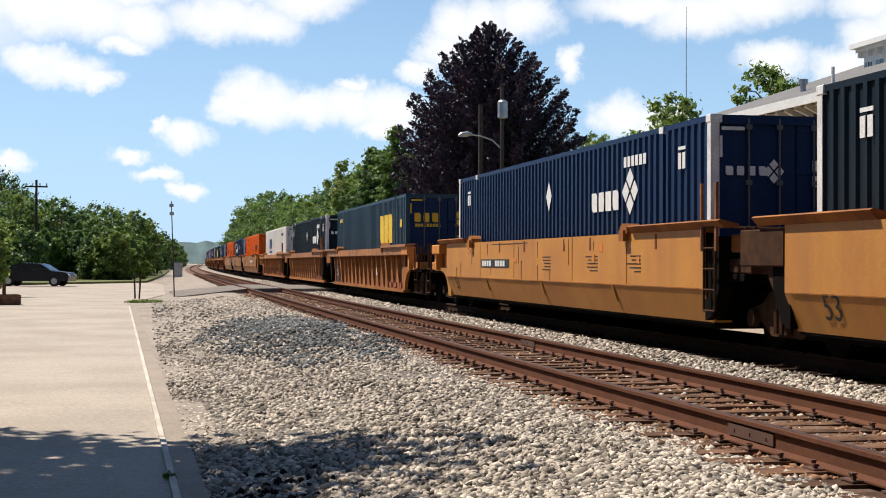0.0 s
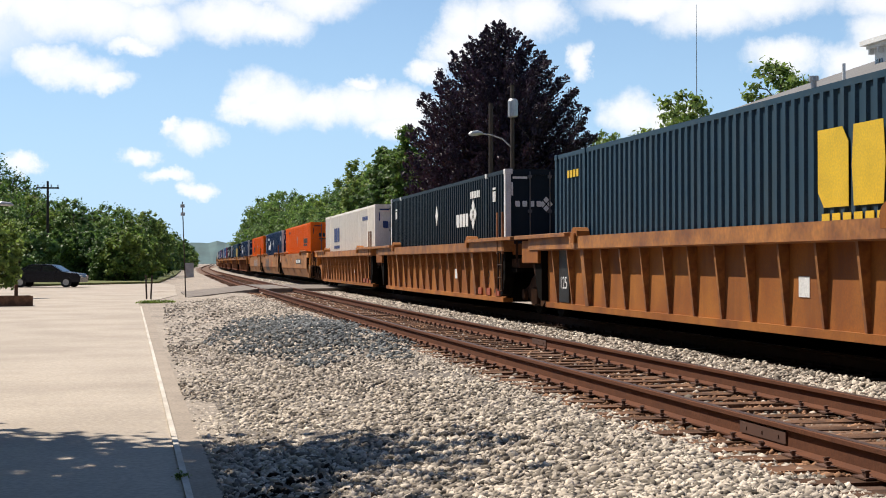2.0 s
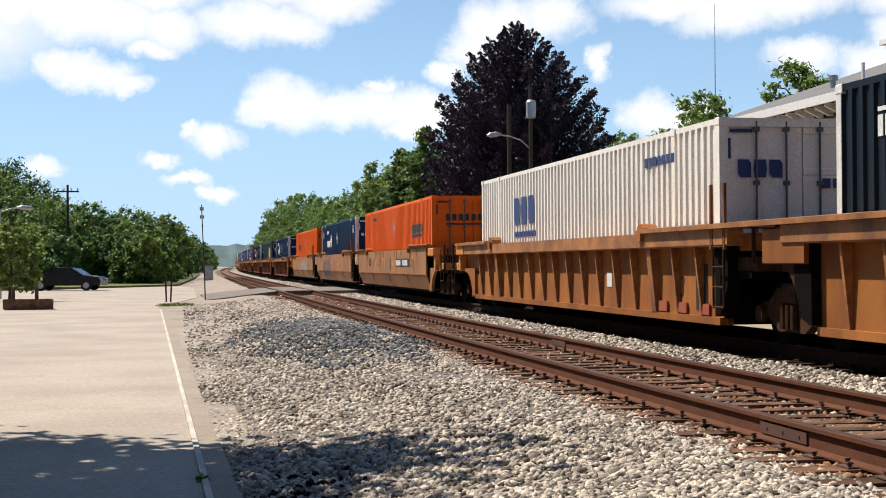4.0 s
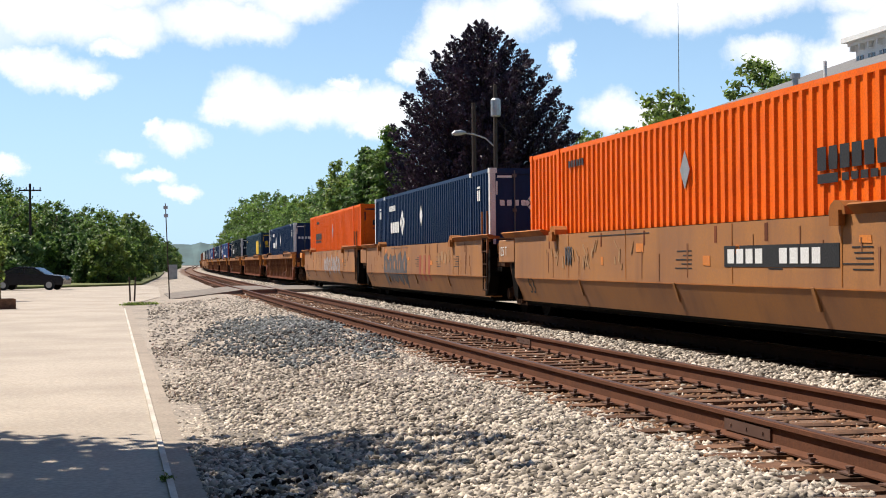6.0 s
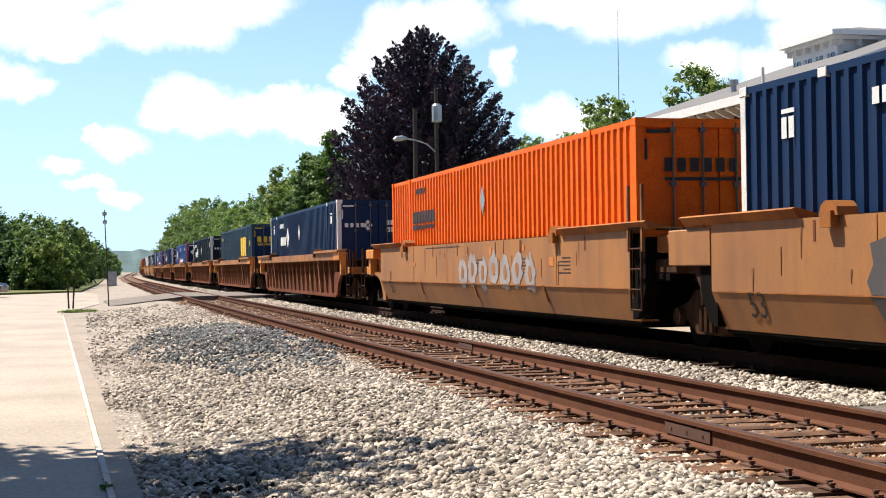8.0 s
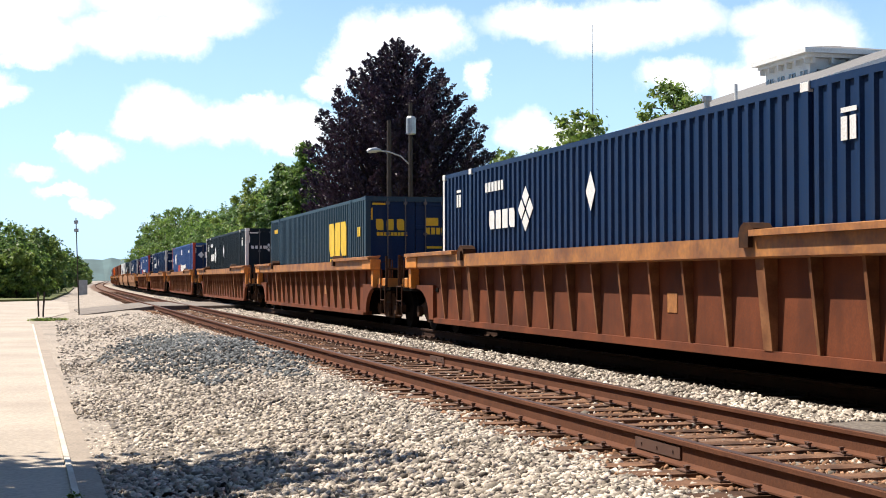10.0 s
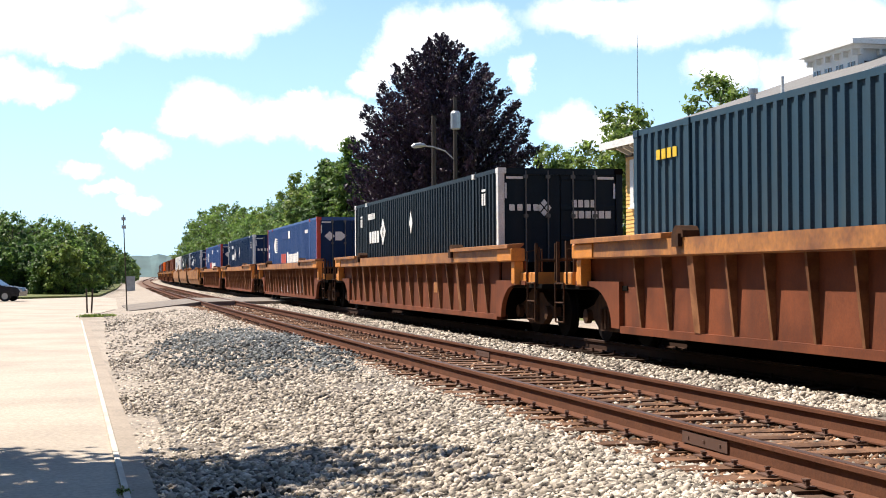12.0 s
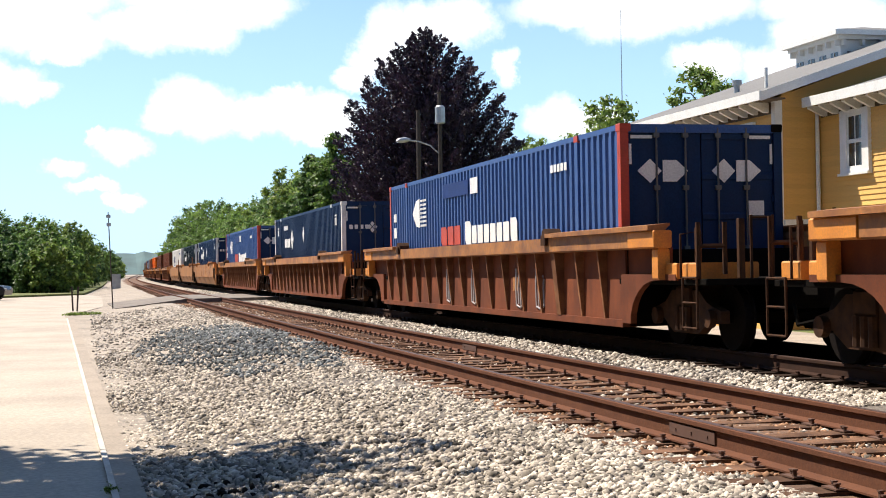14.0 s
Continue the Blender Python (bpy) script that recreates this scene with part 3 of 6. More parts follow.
def container_mesh(kind, material):
    hw = BOX_W / 2
    if kind == "frame":
        sh = Shape()
        z0, z1 = BOX_BOT, BOX_TOP
        for sx in (-1, 1):
            a, b = sorted((sx * (hw - 0.012), sx * (hw - 0.11)))
            sh.box(a, b, 0.1, BOX_L - 0.1, z1 - 0.085, z1 - 0.004)
            sh.box(a, b, 0.1, BOX_L - 0.1, z0, z0 + 0.16)
        for y in (0.012, BOX_L - 0.112):
            sh.box(-hw + 0.1, hw - 0.1, y, y + 0.1, z1 - 0.13, z1 - 0.004)
            sh.box(-hw + 0.1, hw - 0.1, y, y + 0.1, z0, z0 + 0.17)
        sh.box(-hw + 0.1, hw - 0.1, 0.1, BOX_L - 0.1, z1 - 0.06, z1 - 0.03)
        sh.box(-hw + 0.1, hw - 0.1, 0.1, BOX_L - 0.1, z0 + 0.03, z0 + 0.12)
        return sh.mesh("frame", material)
    if kind == "lift_post":
        return Shape().box(-0.006, 0.09, -0.075, 0.075, BOX_BOT, BOX_TOP, 0.004).mesh("lift_post", material)
    if kind == "corner_post":
        return Shape().box(0, 0.13, 0, 0.13, BOX_BOT, BOX_TOP, 0.012).mesh("corner_post", material)
    if kind == "side":
        return corrugated(0.0, 0.036, 0.13, BOX_L - 0.13, BOX_BOT + 0.15, BOX_TOP - 0.08, 0.262).mesh("side_panel", material)
    if kind == "door":
        w = hw - 0.14
        z0, z1 = BOX_BOT + 0.17, BOX_TOP - 0.13
        prof = [(0.09, z0), (0.05, z0)]
        for k in range(5):
            z = BOX_BOT + 0.24 + 0.60 * k
            prof += [(0.05, z), (0.036, z + 0.02), (0.036, z + 0.10), (0.05, z + 0.12)]
        prof += [(0.05, z1), (0.09, z1)]
        sh = Shape().along_x(prof, 0.01, w)
        return sh.mesh("door", material)
    if kind == "hinge":
        return Shape().box(hw - 0.16, hw - 0.09, 0.03, 0.07, 0, 0.10, 0.008).mesh("hinge", material)
    if kind == "lock_rod":
        sh = Shape().tube([(0, 0.02, BOX_BOT + 0.06), (0, 0.02, BOX_TOP - 0.05)], 0.017, 8)
        for z in (BOX_BOT + 0.12, BOX_BOT + 1.0, BOX_BOT + 1.9, BOX_TOP - 0.2):
            sh.box(-0.045, 0.045, 0.0, 0.05, z, z + 0.07, 0.008)
        sh.box(-0.02, 0.25, -0.012, 0.004, BOX_BOT + 0.98, BOX_BOT + 1.015)
        return sh.mesh("lock_rod", material)
    if kind == "front":
        return corrugated(0.0, 0.04, -hw + 0.13, hw - 0.13, BOX_BOT + 0.16, BOX_TOP - 0.12, 0.23).mesh("front_panel", material)
    if kind == "casting":
        return Shape().box(-0.004, 0.17, -0.004, 0.17, 0, 0.118, 0.012).mesh("corner_casting", material)


M_ROD = mat("dull painted rod steel", (0.13, 0.14, 0.15), 0.5, metal=0.3)


def diamond(cy, cz, ry, rz, hole):
    out = [(cy - ry, cz), (cy, cz - rz), (cy + ry, cz), (cy, cz + rz)]
    if not hole:
        return [out]
    inn = [(cy + (y - cy) * hole, cz + (z - cz) * hole) for y, z in out]
    return [[out[k], out[(k + 1) % 4], inn[(k + 1) % 4], inn[k]] for k in range(4)]


class Film:
    """Lettering stand-ins: pieces (name, shape) on the side (facing -x) or on the doors (facing -y)."""

    def __init__(self, door=False):
        self.door, self.pieces, self.small = door, [], Shape()

    def poly(self, sh, pts):
        if self.door:
            sh.along_y(pts, 0.026, 0.034)
        else:
            sh.along_x(pts, -BOX_W / 2 - 0.008, -BOX_W / 2 - 0.002)

    def rect(self, sh, a, b, z0, z1):
        a, b = min(a, b), max(a, b)
        self.poly(sh, [(a, z0), (b, z0), (b, z1), (a, z1)])

    def block(self, a, w, z0, h, form):
        """One plain block: on the side a falls towards the viewer, so w is negative there."""
        sh = Shape()
        if form == "d":
            self.poly(sh, [(a, z0 + h * 0.2), (a + w * 0.2, z0), (a + w, z0), (a + w, z0 + h * 0.8), (a + w * 0.8, z0 + h), (a, z0 + h)])
        elif form == "q":
            self.poly(sh, [(a + w * 0.06, z0), (a + w * 0.94, z0), (a + w, z0 + h * 0.5), (a + w * 0.94, z0 + h), (a + w * 0.06, z0 + h), (a, z0 + h * 0.5)])
        else:
            self.rect(sh, a, a + w, z0, z0 + h)
        self.pieces.append(("letter_block", sh))

    def row(self, a, w, gap, z0, h, forms):
        for k, form in enumerate(forms):
            self.block(a + k * (w + gap), w, z0, h, form)

    def bars(self, a, w, gap, z0, h, n):
        for k in range(n):
            self.rect(self.small, a + k * (w + gap), a + k * (w + gap) + w, z0, z0 + h)

    def cluster(self, c, z, r, rz):
        """Four small diamonds round an open middle."""
        sh = Shape()
        for a, b in ((-1, 0), (1, 0), (0, -1), (0, 1)):
            for q in diamond(c + a * r, z + b * rz, r * 0.80, rz * 0.80, 0):
                self.poly(sh, q)
        self.pieces.append(("emblem", sh))

    def emblem(self, c, z, r, rz, hole):
        sh = Shape()
        for q in diamond(c, z, r, rz, hole):
            self.poly(sh, q)
        self.pieces.append(("emblem", sh))


def marks_side(kind):
    f = Film()
    L = BOX_L
    if kind[:4] == "umax":
        far = {"umax": 13.4, "umax_near": 5.5, "umax_far": 14.1}[kind]
        f.row(far, -0.30, -0.09, 2.02, 0.33, "dqod")
        f.cluster(far - 2.06, 2.30, 0.22, 0.21)
        f.bars(far + 0.25 if kind != "umax_near" else 3.75, -0.13, -0.06, 2.70, 0.17, 6)
        f.emblem(8.3, 2.42, 0.19, 0.29, 0)
        for a in (1.25, L - 1.05):
            f.bars(a, -0.30, -0.1, 2.80, 0.05, 1)
            f.bars(a, -0.12, -0.05, 2.52, 0.24, 2)
    elif kind == "csx":
        f.row(5.0, -0.78, -0.08, 1.76, 0.92, "dqd")
        f.bars(4.9, -0.20, -0.07, 1.56, 0.13, 9)
        f.bars(L - 0.9, -0.14, -0.06, 2.72, 0.14, 4)
        f.bars(1.0, -0.15, -0.05, 2.22, 0.24, 2)
    elif kind == "white":
        f.row(13.0, -0.52, -0.18, 2.0, 0.62, "dqd")
        f.bars(13.0, -0.2, -0.06, 1.72, 0.13, 8)
        f.bars(3.4, -0.16, -0.06, 2.7, 0.15, 7)
    elif kind in ("orange", "orange_near"):
        a = 14.3 if kind == "orange" else 3.95
        f.row(a, -0.22, -0.06, 2.14, 0.27, "oqoooqod")
        f.bars(a, -0.5, -0.06, 1.99, 0.11, 1)
        f.bars(a - 0.6, -0.16, -0.06, 2.0, 0.09, 7)
        f.bars(13.95, -0.11, -0.05, 2.82, 0.12, 6)
    elif kind == "blue":
        f.block(9.02, -0.46, 1.60, 0.48, "d")
        f.row(8.5, -0.38, -0.08, 1.62, 0.36, "qoqoqo")
        f.block(5.72, -0.42, 1.60, 0.44, "d")
        sh = Shape()
        f.poly(sh, [(13.95, 2.42), (13.55, 2.12), (13.2, 2.08), (13.2, 2.76), (13.55, 2.72)])
        f.pieces.append(("emblem", sh))
        for q in range(7):
            f.bars(13.12, -0.09, -0.035, 2.10 + 0.096 * q, 0.05, 5)
        f.row(8.57, -0.56, 0, 2.63, 0.32, "o")
        f.bars(3.3, -0.13, -0.05, 2.70, 0.13, 5)
        f.bars(16.1, -0.3, -0.1, 2.3, 0.2, 1)
        f.bars(16.1, -0.3, -0.1, 1.9, 0.25, 1)
    return f


def marks_door(kind):
    f = Film(True)
    for s in (-1, 1):
        f.bars(s * 0.95 - 0.17, 0.34, 0.1, 3.0, 0.05, 1)
        f.bars(s * 1.13 - 0.02, 0.04, 0.1, 2.62, 0.30, 1)
    if kind == "umax":
        f.row(-1.06, 0.11, 0.055, 2.37, 0.13, "dqod")
        f.cluster(-0.34, 2.43, 0.085, 0.095)
        f.bars(0.24, 0.10, 0.03, 2.44, 0.15, 4)
        f.bars(0.24, 0.11, 0.03, 2.22, 0.15, 6)
        for k in range(4):
            f.bars(0.38, 0.55, 0.1, 1.36 + 0.09 * k, 0.035, 1)
    elif kind == "csx":
        f.row(-1.02, 0.19, 0.08, 2.36, 0.28, "dqd")
        f.bars(-1.0, 0.07, 0.02, 2.22, 0.09, 9)
        f.bars(0.28, 0.10, 0.035, 2.26, 0.17, 6)
        f.row(0.26, 0.34, 0.02, 2.48, 0.2, "o")
        f.bars(0.3, 0.55, 0.1, 1.9, 0.06, 1)
    elif kind == "blue":
        for c in (-0.62, 0.56):
            sh = Shape()
            f.poly(sh, [(c - 0.40, 2.52), (c - 0.2, 2.34), (c - 0.02, 2.52), (c - 0.2, 2.70)])
            f.pieces.append(("emblem", sh))
            sh = Shape()
            f.poly(sh, [(c + 0.0, 2.36), (c + 0.22, 2.36), (c + 0.40, 2.52), (c + 0.22, 2.68), (c + 0.0, 2.68)])
            f.pieces.append(("emblem", sh))
        f.bars(0.75, 0.25, 0.1, 1.85, 0.22, 1)
    elif kind == "orange":
        f.row(-0.85, 0.13, 0.07, 2.45, 0.2, "oqoooqod")
        f.bars(-0.85, 1.5, 0.1, 2.32, 0.05, 1)
    elif kind == "white":
        f.row(-1.0, 0.2, 0.04, 2.35, 0.26, "dqd")
        f.bars(0.3, 0.12, 0.05, 2.2, 0.14, 5)
    return f


STYLE = {  # paint, side marks, door marks, near post, side film, label
    "navy": (M_NAVY, "umax", "umax", M_POSTWHITE, M_MARKW, "navy blue corrugated steel container with white markings", M_NAVY),
    "black": (M_BLACK, "umax", "umax", M_POSTWHITE, M_MARKW, "blue-black corrugated steel container with white markings", M_BLACK),
    "slate": (M_TEAL, "csx", "csx", M_TEAL, M_MARKY, "slate blue corrugated container with bold yellow markings", M_NAVY),
    "white": (M_WHITE, "white", "white", M_WHITE, M_MARKBLUE, "white steel container with dark blue markings", M_WHITE),
    "orange": (M_ORANGE, "orange", "orange", M_ORANGE, M_MARKB, "bright orange corrugated container with black markings", M_ORANGE),
    # navy on these doors is blue paint with the end's shade put in
    "blue": (M_BLUE, "blue", "blue", M_RED, M_MARKW, "royal blue corrugated container with white markings and red corner posts", M_NAVY),
    "rust": (M_BROWN, "", "", M_BROWN, M_MARKW, "rust brown steel container", M_BROWN),
}


def container(style, near=True, flip=False):
    paint, side, door, post, film, label, door_paint = STYLE[style]
    top = thing("shipping_container", label, "container", group="containers on the train")
    hw = BOX_W / 2

    def put(name, kind, material, m=None, lab=""):
        me = cached((kind, material.name), lambda: container_mesh(kind, material))
        ob = part(name, me, None, top, lab)
        if m is not None:
            ob.matrix_basis = m
        return ob

    put("frame", "frame", paint)
    for s in (0, 180):
        put("side_panel", "side", paint, pose(-hw + 0.008, 0, 0) if s == 0 else pose(hw - 0.008, BOX_L, 0, 0, 0, 180))
    for m, k in ((pose(-hw, 0, 0), 0), (pose(hw, 0, 0, 0, 0, 90), 1), (pose(-hw, BOX_L, 0, 0, 0, -90), 2), (pose(hw, BOX_L, 0, 0, 0, 180), 3)):
        put("corner_post", "corner_post", post if k in (0, 2) else door_paint, m)
    put("front_panel", "front", paint, pose(0, BOX_L - 0.05, 0, 0, 0, 90))
    if near:
        for y in (1.98, BOX_L - 1.98):
            put("lift_post", "lift_post", paint, pose(-hw, y, 0))
            ob = put("corner_casting", "casting", post if style != "orange" else paint, pose(-hw - 0.006, y - 0.083, BOX_TOP - 0.118))
        for k, (x, y) in enumerate(((-hw, 0), (hw - 0.166, 0), (-hw, BOX_L - 0.166))):
            for z in (BOX_BOT, BOX_TOP - 0.116):
                put("corner_casting", "casting", post if k != 1 else M_GRIMESHADE, pose(x - 0.003 if k != 1 else x + 0.004, y - 0.004 if k < 2 else y + 0.004, z + (0.002 if z > 1 else -0.002)))
        for m in (pose(0, 0, 0), pose(0, 0.14, 0, 0, 0, 180)):
            d = put("door", "door", door_paint, m)
            for k in range(4):
                me = cached(("hinge", door_paint.name), lambda: container_mesh("hinge", door_paint))
                ob = part("hinge", me, None, d)
                ob.location = (0, 0, BOX_BOT + 0.36 + 0.68 * k)
        for x in (-0.72, -0.26, 0.26, 0.72):
            put("lock_rod", "lock_rod", M_ROD, pose(x, 0, 0))
    else:
        put("door", "door", door_paint)
        put("door", "door", door_paint, pose(0, 0.14, 0, 0, 0, 180))
    for key, fn, where in ((side, marks_side, "side"), (door, marks_door, "door")):
        if not key:
            continue
        if fn is marks_side and key in ("umax", "orange"):
            key += "_near" if flip else "_far" if style == "black" else ""
        pieces = cached((where, key, film.name), lambda: [(n, s.mesh(n, film)) for n, s in fn(key).pieces])
        for n, me in pieces:
            part(n, me, None, top)
        small = cached((where, key, film.name, 1), lambda: fn(key).small.mesh("small_lettering", film))
        tagged(part("small_lettering", small, None, top, "rows of small unreadable lettering"), kind="stuff")
    if style == "blue":
        f = Film()
        f.row(11.1, -0.50, -0.08, 1.62, 0.40, "doo")
        for n, s in f.pieces:
            part(n, s, M_RED, top, "red letter block")
        f = Film()
        f.block(10.85, -2.1, 2.64, 0.30, "o")
        part("panel_patch", f.pieces[0][1], M_BLUEDARK, top, "darker blue repainted patch")
    if style == "orange":
        f = Film()
        f.emblem(8.15, 2.42, 0.19, 0.28, 0)
        part("placard", f.pieces[0][1], M_GALV, top, "grey diamond placard")
    return top


# car body: local y = 0 at the near end of the load, z = 0 at the railhead
HALF = 1.50


def ribbed_side(paint, edge, top, sx):
    def mir(sh):
        sh.v = [(x * -sx, y, z) for x, y, z in sh.v]
        return sh
    key = (paint.name, sx)
    me = cached(("panel", key), lambda: mir(Shape().along_y([(-1.36, 0.30), (-1.33, 0.30), (-1.33, 1.50), (-1.36, 1.50)], -0.3, BOX_L + 0.3)).mesh("side_panel", paint))
    part("side_panel", me, None, top)
    me = cached(("chord", key), lambda: mir(Shape().along_y([(-1.58, 1.37), (-1.53, 1.35), (-1.34, 1.35), (-1.34, 1.59), (-1.58, 1.59)], -1.0, BOX_L + 1.0)).mesh("top_chord", edge))
    part("top_chord", me, None, top, "worn orange top chord")
    me = cached(("sill", key), lambda: mir(Shape().along_y([(-1.42, 0.235), (-1.20, 0.235), (-1.20, 0.34), (-1.42, 0.34)], -0.3, BOX_L + 0.3)).mesh("bottom_sill", paint))
    part("bottom_sill", me, None, top)
    rib = cached(("rib", key), lambda: mir(Shape().along_y([(-1.51, 1.35), (-1.358, 1.35), (-1.358, 0.342), (-1.40, 0.342)], -0.03, 0.03)).mesh("rib", M_RIB if paint is M_BROWN else edge))
    wide = cached(("wide", key), lambda: mir(Shape().along_y([(-1.53, 1.35), (-1.358, 1.35), (-1.358, 0.342), (-1.43, 0.342)], -0.10, 0.10)).mesh("post", M_RIB if paint is M_BROWN else edge))
    n = 16
    for k in range(n):
        y = 0.50 + (BOX_L - 1.0) * k / (n - 1)
        ob = part("rib", wide if k in (2, 13) else rib, None, top)
        ob.location = (0, y, 0)
    # raised walkway flange over the chord near the ends
    for y0, y1 in ((-1.9, 2.6), (BOX_L - 1.9, BOX_L + 1.9)):
        me = cached(("flange", key, y0), lambda: mir(Shape().along_y([(-1.65, 1.594), (-1.40, 1.594), (-1.33, 1.66), (-1.33, 1.69), (-1.65, 1.66)], y0, y1)).mesh("flange", edge))
        part("flange", me, None, top)


def guide_mesh(material):
    """A rounded container guide that stands on the top chord."""
    prof = [(-0.20, 0.0), (-0.17, 0.09), (-0.09, 0.15), (0.06, 0.16), (0.15, 0.11), (0.20, 0.0)]
    return Shape().along_x(prof, -1.60, -1.36).box(-1.64, -1.56, -0.12, 0.10, -0.12, 0.05).mesh("guide", material)


def smooth_side(paint, top, sx):
    def mir(sh):
        sh.v = [(x * -sx, y, z) for x, y, z in sh.v]
        return sh
    key = (paint.name, sx)

    def plate():
        sh = Shape()
        prof = [(-1.54, 1.60), (-1.36, 1.60), (-1.36, 1.56), (-1.50, 1.56), (-1.50, 0.80), (-1.34, 0.36), (-1.12, 0.36), (-1.12, 0.33), (-1.37, 0.33), (-1.54, 0.79)]
        n = len(prof)
        ys = [(-0.35, 0.0), (BOX_L + 0.35, 0.0)]
        return sh.along_y(prof, *[y for y, _ in ys])
    part("side_plate", cached(("plate", key), lambda: mir(plate()).mesh("side_plate", paint)), None, top, "faded yellow smooth side plate")
    me = cached(("lip", key), lambda: mir(Shape().box(-1.36, -1.30, -0.3, BOX_L + 0.3, 0.3, 1.62)).mesh("inner_plate", M_GRIMESHADE))
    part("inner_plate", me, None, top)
    # lift rails along the bottom bend
    for y in (3.6, 8.0, 12.6):
        me = cached(("foot", key), lambda: mir(Shape().along_y([(-1.56, 0.80), (-1.54, 0.80), (-1.455, 0.52), (-1.475, 0.52)], -0.04, 0.04)).mesh("bracket", paint))
        ob = part("bracket", me, None, top)
        ob.location = (0, y, 0)
    for y0, y1 in ((-1.1, 2.6), (BOX_L - 1.9, BOX_L + 1.1)):
        me = cached(("shelf", key, y0), lambda: mir(Shape().along_y([(-1.64, 1.70), (-1.60, 1.72), (-1.34, 1.66), (-1.34, 1.62), (-1.55, 1.60)], y0, y1)).mesh("flange", M_OCHRE))
        part("flange", me, None, top, "brown walkway flange")


def truck(top, y, spin):
    """A two-axle bogie under the car at y."""
    t = part("truck", cached("trk", truck_mesh), None, top, "grimy cast steel bogie")
    t.location = (0, y, 0)
    for dy in (-0.89, 0.89):
        w = part("wheelset", cached("wset", wheel_mesh), None, t)
        w.location = (0, dy, 0.42)
        if spin:
            WHEELS.append((w, dy))
    return t


WHEELS = []


def truck_mesh():
    sh = Shape()
    for sx in (-1, 1):
        x0, x1 = sorted((sx * 0.93, sx * 1.06))
        sh.along_x([(-1.12, 0.36), (-1.12, 0.52), (-0.7, 0.62), (-0.45, 0.78), (0.45, 0.78), (0.7, 0.62), (1.12, 0.52), (1.12, 0.36), (0.75, 0.38), (0.42, 0.2), (-0.42, 0.2), (-0.75, 0.38)], x0, x1)
        for y in (-0.89, 0.89):
            sh.disc(*sorted((sx * 1.06, sx * 1.15)), y, 0.42, 0.12, 12)
        for y in (-0.16, 0, 0.16):
            sh.tube([(sx * 1.09, y, 0.24), (sx * 1.09, y, 0.56)], 0.06, 8)
    sh.box(-1.1, 1.1, -0.22, 0.22, 0.56, 0.84, 0.03)
    return sh.mesh("truck", M_IRON)


def wheel_mesh():
    sh = Shape().tube([(-1.08, 0, 0), (1.08, 0, 0)], 0.075, 10)
    for sx in (-1, 1):
        sh.disc(*sorted((sx * 0.68, sx * 0.80)), 0, 0, 0.42, 24)
        sh.disc(*sorted((sx * 0.66, sx * 0.69)), 0, 0, 0.448, 24)
        for k in range(3):
            a = math.tau * k / 3
            sh.disc(*sorted((sx * 0.80, sx * 0.803)), 0.2 * math.cos(a), 0.2 * math.sin(a), 0.05, 8)
    return sh.mesh("wheelset", M_WHEEL)


def rods(paths, r=0.016):
    sh = Shape()
    for p in paths:
        sh.tube(p, r, 6)
    return sh


def ladder_paths(x, y0, y1, z0, z1, n):
    out = [[(x, y0, z0), (x, y0, z1)], [(x, y1, z0), (x, y1, z1)]]
    out += [[(x, y0, z0 + (z1 - z0) * k / (n - 1)), (x, y1, z0 + (z1 - z0) * k / (n - 1))] for k in range(n)]
    return out


